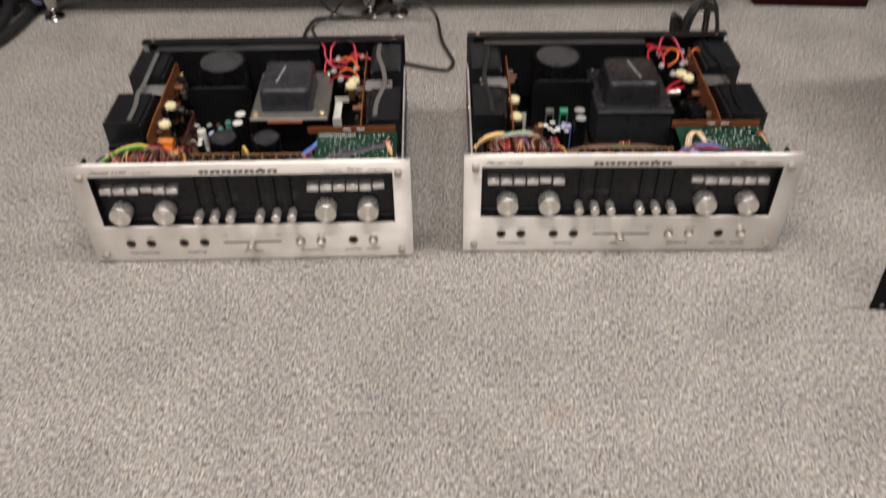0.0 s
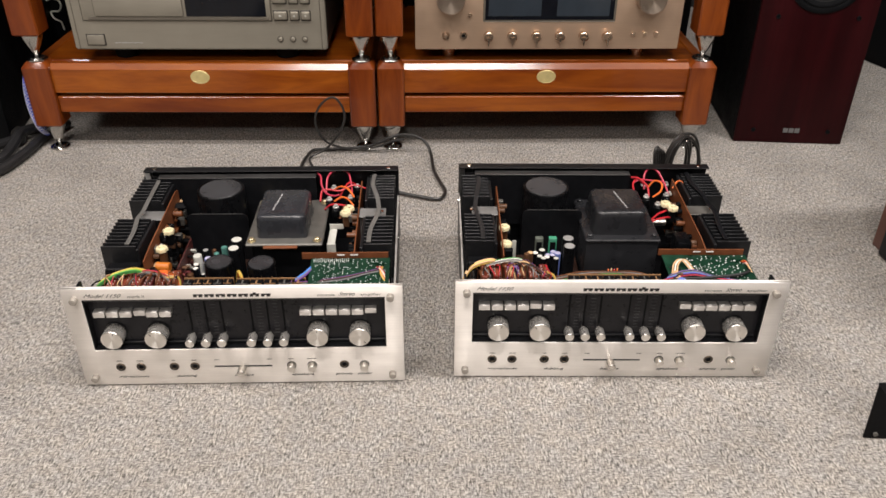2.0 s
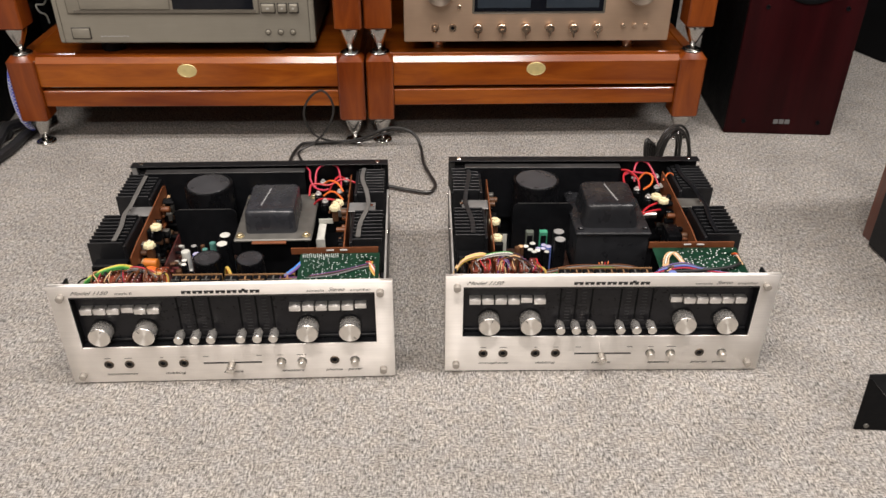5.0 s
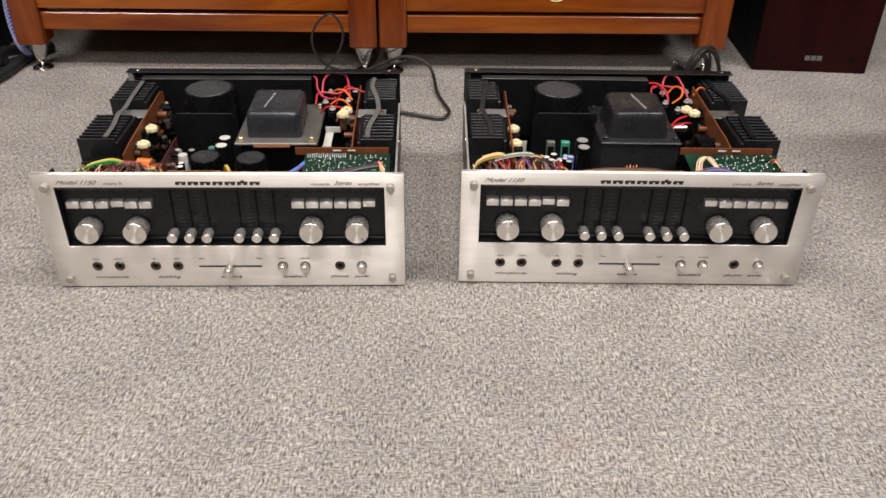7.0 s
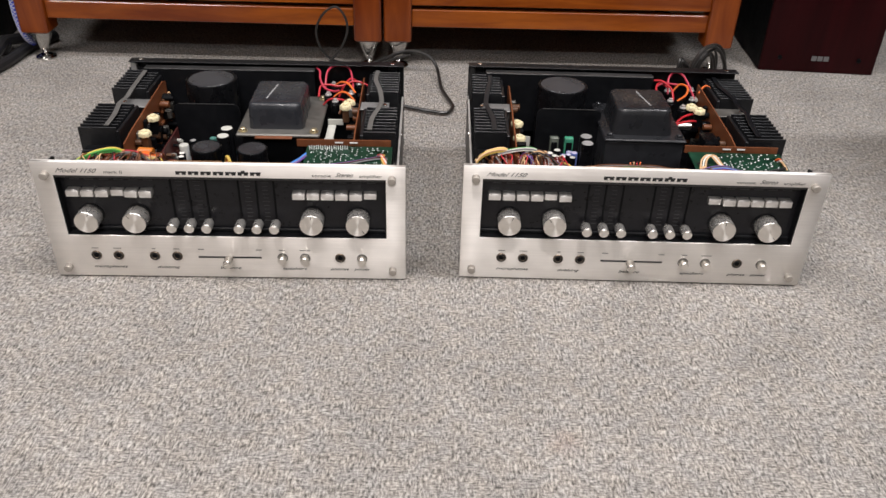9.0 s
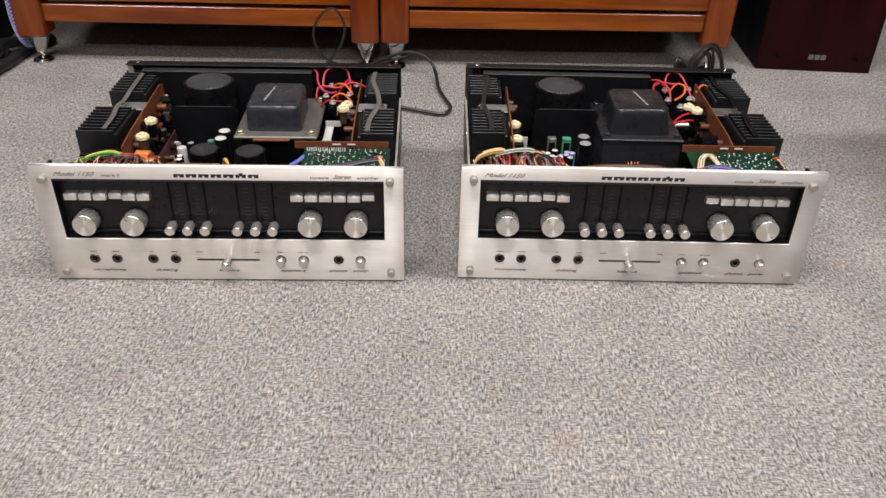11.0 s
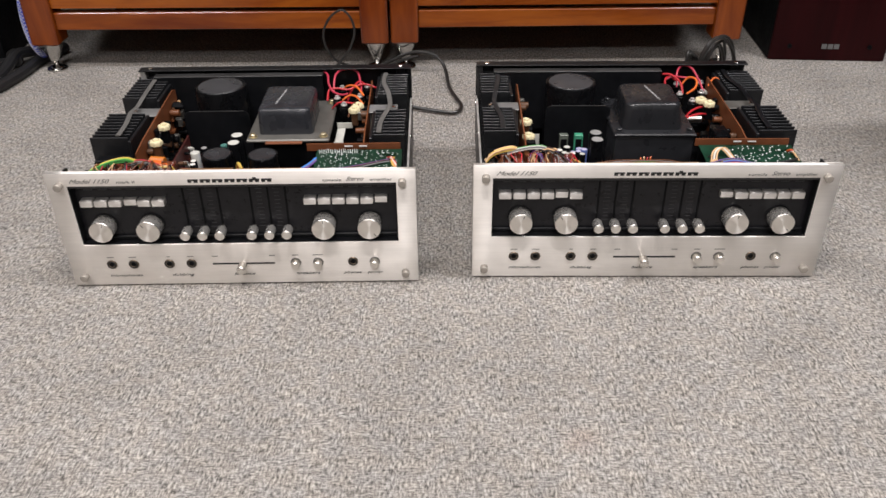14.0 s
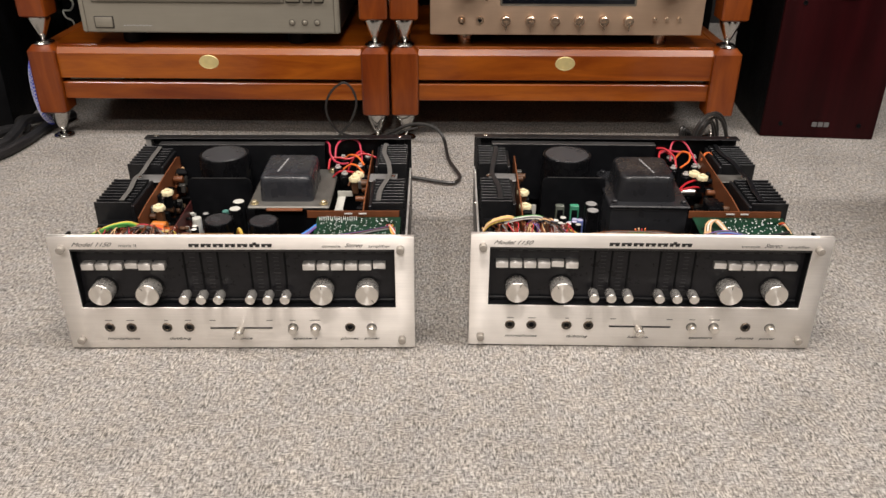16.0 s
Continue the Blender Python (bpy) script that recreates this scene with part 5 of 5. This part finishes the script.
box(bm, (-0.200, -0.0036, 0.0805), (0.140, -0.0026, 0.0865), 0.0004)
part("lower_band", bm, CHAMPAGNE_DARK, surround)
bm = B()
box(bm, (-0.1875, -0.0034, 0.0868), (-0.0190, -0.0024, 0.1225))
part("tray_gap", bm, CHAMPAGNE_DARK, surround)
bm = B()
box(bm, (-0.1860, -0.0052, 0.0880), (-0.0205, -0.0026, 0.1213), 0.0010, 2)
tray = part("disc_tray", bm, CHAMPAGNE, cd)
bm = B()
lathe(bm, [(0, 0), (1.0, 0), (0.9, 0.0008), (0, 0.0008)], (0, 0, 0), (0, -1, 0), 32)
bmesh.ops.transform(bm, matrix=Matrix.Translation((-0.1235, -0.0029, 0.1226)) @ Matrix.Diagonal((0.024, 1, 0.0048, 1)), verts=bm.verts)
part("finger_recess", bm, CHAMPAGNE_DARK, surround)
bm = B()
box(bm, (-0.0145, -0.0042, 0.0872), (0.1360, -0.0026, 0.1205), 0.0008)
part("display_window", bm, SMOKE, cd, "dark display window")
for dx, w in ((0.1500, 0.0250), (0.1810, 0.0160), (0.2020, 0.0165)):
    for k in range(3):
        bm = B()
        z = 0.0894 + 0.0311 * k
        box(bm, (dx, -0.0060, z - 0.0078), (dx + w, 0.001, z + 0.0078), 0.0026, 3)
        key = part("key", bm, CHAMPAGNE, cd)
        # Dark gap round the key, drawn wider below as the key's shadow.
        bm = B()
        box(bm, (dx - 0.0014, -0.0010, z - 0.0108), (dx + w + 0.0014, 0.0012, z + 0.0094), 0.001)
        part("key_gap_shadow", bm, DARKCASE, key)
        bm = B()
        box(bm, (dx + w * 0.40, -0.0063, z - 0.0012), (dx + w * 0.60, -0.0058, z + 0.0012))
        part("key_symbol", bm, PALEPLASTIC, key)
for x in (0.1580, 0.1820, 0.2050):
    bm = B()
    lathe(bm, [(0, 0.0034), (0.0026, 0.0034), (0.0040, 0.0020), (0.0046, 0)], (x, 0, 0.0430), (0, -1, 0), 18)
    key = part("round_key", bm, CHAMPAGNE, cd)
    bm = B()
    lathe(bm, [(0.0046, 0.0006), (0.0062, 0.0008), (0.0066, 0)], (x, 0, 0.0430), (0, -1, 0), 18)
    part("key_ring", bm, CHAMPAGNE_DARK, key)
bm = B()
box(bm, (-0.2140, -0.0010, 0.0300), (-0.1775, 0.001, 0.0525), 0.0006)
gap = part("power_key_gap", bm, DARKCASE, cd)
bm = B()
box(bm, (-0.2120, -0.0032, 0.0320), (-0.1795, 0.0005, 0.0507), 0.0012, 2)
part("power_key", bm, CHAMPAGNE, cd)
bm = B()
for k in range(9):
    box(bm, (-0.160 + 0.006 * k, -0.0004, 0.0345 + 0.0006 * (k % 2)), (-0.1558 + 0.006 * k, 0.0005, 0.0358 + 0.0006 * (k % 2)))
tagged(part("small_print", bm, WHITEPRINT, cd), kind="stuff")
for x in (-0.16, 0.16):
    for y in (0.05, 0.30):
        bm = B()
        lathe(bm, [(0, -0.005), (0.020, -0.005), (0.022, -0.002), (0.022, 0.018), (0, 0.0202)], (x, y, 0), (0, 0, 1), 24)
        part("foot", bm, MATT, cd)

# rose-gold amplifier on the second rack
ha = thing("integrated_amplifier", pose(0.2205, 0.727, 0.1890, 0, 0, 1.2), "rose-gold amplifier with twin meters standing on the wooden rack", "amplifier")
bm = B()
box(bm, (-0.246, 0.012, 0.022), (0.246, 0.38, 0.200), 0.003)
part("case", bm, DARKCASE, ha)
bm = B()
box(bm, (-0.2575, 0.0, 0.021), (0.2575, 0.012, 0.203), 0.002, 2)
part("front_panel", bm, ROSE, ha, "rose-gold aluminium front panel")
bm = B()
box(bm, (-0.127, -0.0012, 0.075), (0.128, 0.001, 0.165), 0.002)
part("meter_frame", bm, CHAMPAGNE_DARK, ha)
bm = B()
box(bm, (-0.1235, -0.0018, 0.0785), (0.1245, -0.0002, 0.161), 0.001)
win = part("meter_window", bm, SMOKE, ha, "smoked meter window")
for x0 in (-0.117, 0.014):
    bm = B()
    box(bm, (x0, -0.0024, 0.086), (x0 + 0.101, -0.001, 0.152), 0.0006)
    part("meter_face", bm, METERFACE, win, "blue-grey meter face")
for x in (-0.190, 0.190):
    bm = B()
    lathe(bm, [(0, 0), (0.027, 0), (0.0275, 0.003), (0.0265, 0.026), (0.0245, 0.028), (0, 0.0275)], (x, 0, 0.122), (0, -1, 0), 40)
    part("large_knob", bm, ROSETURNED, ha)
for k in range(6):
    x = -0.1155 + 0.0462 * k
    bm = B()
    lathe(bm, [(0, 0), (0.0095, 0), (0.0098, 0.002), (0.0092, 0.011), (0.0080, 0.012), (0, 0.012)], (x, 0, 0.048), (0, -1, 0), 24)
    kn = part("selector_knob", bm, ROSEKNOB, ha)
    bm = B()
    prism(bm, [(x - 0.0030, 0.048), (x + 0.0030, 0.048), (x + 0.0008, 0.0315), (x - 0.0008, 0.0315)], -0.0145, -0.009)
    part("pointer", bm, ROSEKNOB, kn)
for x in (0.166, 0.189, 0.212):
    bm = B()
    rod(bm, (x, 0.001, 0.051), (x, -0.004, 0.051), 0.0045, 16)
    part("small_button", bm, ROSEKNOB, ha)
bm = B()
lathe(bm, [(0, 0.0060), (0.0035, 0.0054), (0.0050, 0.0030), (0.0055, 0.0004)], (-0.198, 0, 0.048), (0, -1, 0), 20)
power = part("power_button", bm, ROSEKNOB, ha)
bm = B()
lathe(bm, [(0.0056, 0.0006), (0.0064, 0.0024), (0.0078, 0.0024), (0.0084, 0)], (-0.198, 0, 0.048), (0, -1, 0), 24)
part("button_ring", bm, ROSEKNOB, power)
for x in (-0.164,):
    bm = B()
    lathe(bm, [(0.0034, 0.003), (0.0036, -0.0024), (0.0072, -0.0024), (0.0078, 0.0)], (x, 0, 0.048), (0, 1, 0), 20)
    j = part("phones_jack", bm, ROSEKNOB, ha)
    bm = B()
    rod(bm, (x, -0.0005, 0.048), (x, 0.002, 0.048), 0.0042, 16)
    part("jack_hole", bm, MATT, j)
bm = B()
rod(bm, (-0.152, 0.001, 0.088), (-0.152, -0.004, 0.088), 0.004, 16)
part("small_button", bm, ROSEKNOB, ha)
for x in (-0.19, 0.19):
    for y in (0.05, 0.32):
        bm = B()
        lathe(bm, [(0, -0.0055), (0.0125, -0.0055), (0.014, -0.002), (0.014, 0.014), (0.012, 0.0215), (0, 0.0215)], (x, y, 0), (0, 0, 1), 24)
        part("foot", bm, ROSEKNOB if y < 0.1 else MATT, ha)

# ---- loudspeakers and other cabinets ----
sp = thing("loudspeaker", pose(0.637, 0.760, 0, 0, 0, -4.0), "dark red mahogany-veneered loudspeaker standing on the carpet", "loudspeaker")
W = 0.2245
bm = B()
box(bm, (0, 0, 0.0), (W, 0.30, 0.50), 0.003, 2)
part("cabinet", bm, MAHOGANY, sp)
# Thin black sheet added over the veneer to darken the left side.
bm = B()
box(bm, (-0.0012, 0.004, 0.004), (-0.0002, 0.296, 0.496))
part("black_side_sheet", bm, MATT, sp)
WX, WZ = W / 2 + 0.004, 0.352
bm = B()
lathe(bm, [(0.0765, 0), (0.0765, 0.002), (0.072, 0.0035), (0.066, 0.003), (0.062, 0.001)], (WX, 0, WZ), (0, -1, 0), 48)
part("woofer_frame", bm, MATT, sp)
bm = B()
lathe(bm, [(0.066, 0.001), (0.063, 0.0035), (0.058, 0.0035), (0.054, 0.001), (0.050, 0.001)], (WX, -0.001, WZ), (0, -1, 0), 48)
part("woofer_surround", bm, MATT, sp)
bm = B()
lathe(bm, [(0.054, 0.0012), (0.040, 0.0008), (0.022, 0.0014), (0.018, 0.0075), (0.010, 0.0105), (0, 0.0115)], (WX, -0.001, WZ), (0, -1, 0), 48)
part("woofer_cone", bm, CONE, sp, "grey woven speaker cone")
for x in (0.037, W - 0.034):
    for z in (0.029, 0.268):
        bm = B()
        lathe(bm, [(0, 0.0005), (0.0028, 0.0005), (0.0032, 0.002), (0.0042, 0.002), (0.0046, 0)], (x, 0, z), (0, -1, 0), 16)
        part("grille_socket", bm, MATT, sp)
bm = B()
for k in range(3):
    box(bm, (W * 0.515 - 0.017 + 0.0118 * k, -0.0008, 0.0245), (W * 0.515 - 0.017 + 0.0118 * k + 0.0098, 0.0005, 0.0340))
part("maker_mark", bm, shade("dim_silver_print", (0.13, 0.13, 0.13), 0.5), sp, "pale maker's mark of plain blocks")

sp2 = thing("loudspeaker", pose(0.745, 0.343, 0, 0, 0, -83), "red-brown wooden loudspeaker with black grille on the carpet", "loudspeaker")
bm = B()
box(bm, (0, 0, 0), (0.26, 0.28, 0.42), 0.003, 2)
part("cabinet", bm, BROWNWOOD, sp2)
bm = B()
box(bm, (0.034, -0.012, 0.004), (0.232, -0.0005, 0.40), 0.004, 2)
part("grille", bm, FABRIC, sp2, "black cloth grille")

bm = B()
box(bm, (0, 0, 0), (0.5, 0.4, 0.6), 0.004, 2)
solid("black_box", bm, MATT, "plain matt black cabinet standing on the carpet", "cabinet", m=pose(1.188, 1.19, 0, 0, 0, 20))
bm = B()
box(bm, (-0.40, 0, 0), (0, 0.45, 0.7), 0.004, 2)
solid("black_box", bm, MATT, "plain matt black cabinet beside the wooden rack", "cabinet", m=pose(-0.885, 0.74, 0, 0, 0, 8))

# Black block added so the gaps behind the racks stay dark.
bm = B()
box(bm, (-0.30, 0, 0), (1.44, 0.30, 0.62), 0.004, 2)
solid("black_box", bm, MATT, "plain matt black low block added to darken the gaps behind the wooden racks", "cabinet", m=pose(-0.80, 1.20, 0, 0, 0, 0.4))

# black sheet-metal cover lying near the amplifiers
cover = thing("metal_cover", pose(0.529, -0.111, 0), "black sheet-metal amplifier cover resting on the carpet", "metal cover")
bm = B()
prism(bm, [(0.0, 0.001), (0.072, 0.001), (-0.004, 0.085)], 0.0, 0.0015, Matrix.Translation((0, 0, 0)) @ pose(0, 0, 0, 0, 0, -4))
part("end_cheek", bm, MATT, cover)
bm = B()
v = [bm.verts.new(p) for p in ((-0.004, 0.002, 0.085), (0.30, 0.010, 0.085), (0.376, -0.020, 0.002), (0.072, -0.006, 0.002))]
w2 = [bm.verts.new(u.co + Vector((0.0005, 0.0015, 0.0012))) for u in v]
bm.faces.new(v)
bm.faces.new(w2[::-1])
for k in range(4):
    bm.faces.new((v[k], v[k - 1], w2[k - 1], w2[k]))
part("sheet", bm, BLACK, cover)
bm = B()
rod(bm, (0.0125, 0.001, 0.008), (0.0125, -0.003, 0.008), 0.003, 14)
part("screw", bm, STEELGREY, cover)

# ---- cords ----
bm = B()
tube(bm, [(-0.219, 0.3225, 0.055), (-0.222, 0.37, 0.060), (-0.240, 0.44, 0.02), (-0.258, 0.54, 0.006), (-0.262, 0.62, 0.006), (-0.257, 0.668, 0.006), (-0.247, 0.694, 0.007), (-0.222, 0.701, 0.006), (-0.192, 0.703, 0.006), (-0.160, 0.704, 0.008),
          (-0.132, 0.700, 0.014), (-0.107, 0.696, 0.026), (-0.088, 0.694, 0.036), (-0.063, 0.694, 0.042), (-0.036, 0.694, 0.038), (-0.017, 0.688, 0.027), (-0.007, 0.668, 0.014), (0.000, 0.606, 0.006), (0.012, 0.556, 0.006), (0.022, 0.516, 0.006),
          (0.010, 0.489, 0.006), (-0.024, 0.496, 0.006), (-0.074, 0.516, 0.006), (-0.124, 0.531, 0.006)], 0.0032, 10, 10)
solid("power_cord", bm, CORD, "black rubber power cord trailing over the carpet", "power cord")
bm = B()
tube(bm, [(-0.060, 0.687, 0.037), (-0.090, 0.687, 0.029), (-0.112, 0.690, 0.018), (-0.140, 0.694, 0.012), (-0.168, 0.693, 0.012), (-0.192, 0.690, 0.016), (-0.215, 0.684, 0.028), (-0.231, 0.680, 0.050), (-0.237, 0.680, 0.082), (-0.223, 0.680, 0.112), (-0.200, 0.680, 0.127),
          (-0.184, 0.680, 0.113), (-0.178, 0.680, 0.088), (-0.186, 0.678, 0.060), (-0.202, 0.676, 0.036), (-0.222, 0.672, 0.018), (-0.244, 0.666, 0.008), (-0.250, 0.650, 0.006), (-0.238, 0.615, 0.006)], 0.0023, 8, 10)
solid("thin_cable", bm, CORD, "thin black cable looped upright beside the rack", "cable")
coil = thing("coiled_power_cord", pose(0.438, 0.472, 0), "black power cord coiled in loops behind the amplifier", "power cord")
for k, (wd, h, sx) in enumerate(((0.034, 0.142, 0.0), (0.029, 0.135, 0.005), (0.023, 0.128, -0.004), (0.033, 0.138, 0.004), (0.018, 0.118, -0.002), (0.027, 0.131, -0.003))):
    bm = B()
    sy = -0.018 + 0.0075 * k
    ring = [math.pi * 2 * q / 12 - 1.57 for q in range(13)]
    tube(bm, [(sx + wd * math.cos(a) + 0.006 * math.sin(a) * (k - 2.5) / 2.5, sy + 0.012 * math.cos(a), 0.005 + h / 2 + h / 2 * math.sin(a) * (1.0 if a < 3.2 else 0.99)) for a in ring], 0.0029, 8, 6, 0.8)
    part("cord_loop", bm, CORD, coil)
for k in range(3):
    bm = B()
    tube(bm, [(-0.044 + 0.004 * k, -0.012 + 0.006 * k, 0.006), (-0.047 + 0.004 * k, -0.012 + 0.005 * k, 0.070), (-0.051 + 0.005 * k, -0.012 + 0.004 * k, 0.112), (-0.047 + 0.004 * k, -0.006, 0.121 - 0.004 * k), (-0.038 + 0.003 * k, 0.000, 0.105), (-0.030 + 0.003 * k, 0.004, 0.060), (-0.022, 0.006, 0.007)], 0.0033, 8, 6)
    part("cord_bight", bm, CORD, coil)
braid = thing("braided_cable", pose(0.000, 0.000, 0), "blue and white braided cable hanging beside the rack post", "cable")
line = [(-0.790, 0.772, 0.168), (-0.810, 0.742, 0.162), (-0.817, 0.730, 0.138), (-0.8205, 0.728, 0.104), (-0.8195, 0.728, 0.070), (-0.814, 0.730, 0.040), (-0.812, 0.748, 0.019), (-0.830, 0.785, 0.0105), (-0.850, 0.850, 0.0105)]
bm = B()
tube(bm, line, 0.0060, 12, 12)
core = part("cable_core", bm, BRAID_BLUE, braid)
dense = smooth_line(line, 24)
for hand in (-1, 1):
    for k in range(3):
        bm = B()
        pts = []
        for i, q in enumerate(dense):
            a = hand * i * 0.42 + 2 * math.pi * k / 3
            pts.append(q + Vector((math.cos(a) * 0.0061, math.sin(a) * 0.0061, 0.3 * math.sin(a) * 0.0061)))
        tube(bm, pts, 0.00062, 5, 1)
        part("braid_strand", bm, BRAID_WHITE, core)
for k, pts in enumerate(([(-0.800, 0.820, 0.011), (-0.821, 0.743, 0.011), (-0.823, 0.687, 0.011), (-0.829, 0.636, 0.011), (-0.845, 0.580, 0.011), (-0.900, 0.520, 0.011)],
                         [(-0.840, 0.810, 0.011), (-0.855, 0.763, 0.020), (-0.861, 0.734, 0.024), (-0.859, 0.678, 0.014), (-0.864, 0.630, 0.011), (-0.920, 0.560, 0.011)],
                         [(-0.870, 0.730, 0.011), (-0.885, 0.690, 0.018), (-0.905, 0.650, 0.016), (-0.960, 0.600, 0.011)])):
    bm = B()
    tube(bm, pts, 0.0105, 10, 10)
    solid("thick_cable", bm, RUBBER, "thick black cable lying on the carpet beside the rack", "cable", "thick cables")
bm = B()
tube(bm, [(-0.952, 1.165, 0.177), (-0.934, 1.169, 0.185), (-0.919, 1.173, 0.18), (-0.911, 1.165, 0.169), (-0.922, 1.169, 0.155), (-0.942, 1.173, 0.152), (-0.934, 1.165, 0.138), (-0.922, 1.169, 0.129), (-0.92, 1.173, 0.108)], 0.0022, 8, 8)
solid("white_cable", bm, PALEPLASTIC, "thin white cable looping behind the wooden rack", "cable")
plug = thing("mains_plug", pose(-0.872, 0.748, 0.0, 0, 0, 24) @ Matrix.Scale(0.8, 4), "black mains plug with grey cap among the thick cables", "plug")
bm = B()
lathe(bm, [(0, 0), (0.017, 0), (0.019, 0.003), (0.019, 0.030), (0.015, 0.044), (0.0105, 0.052), (0.0105, 0.060), (0, 0.060)], (0, -0.030, 0.019), (0, 1, 0.04), 24)
part("plug_body", bm, CORD, plug)
bm = B()
lathe(bm, [(0, 0.002), (0.012, 0.002), (0.0165, 0.001), (0.0165, -0.0015), (0, -0.0015)], (0, -0.032, 0.019), (0, 1, 0.04), 24)
part("plug_face", bm, DARKSTRAP, plug)
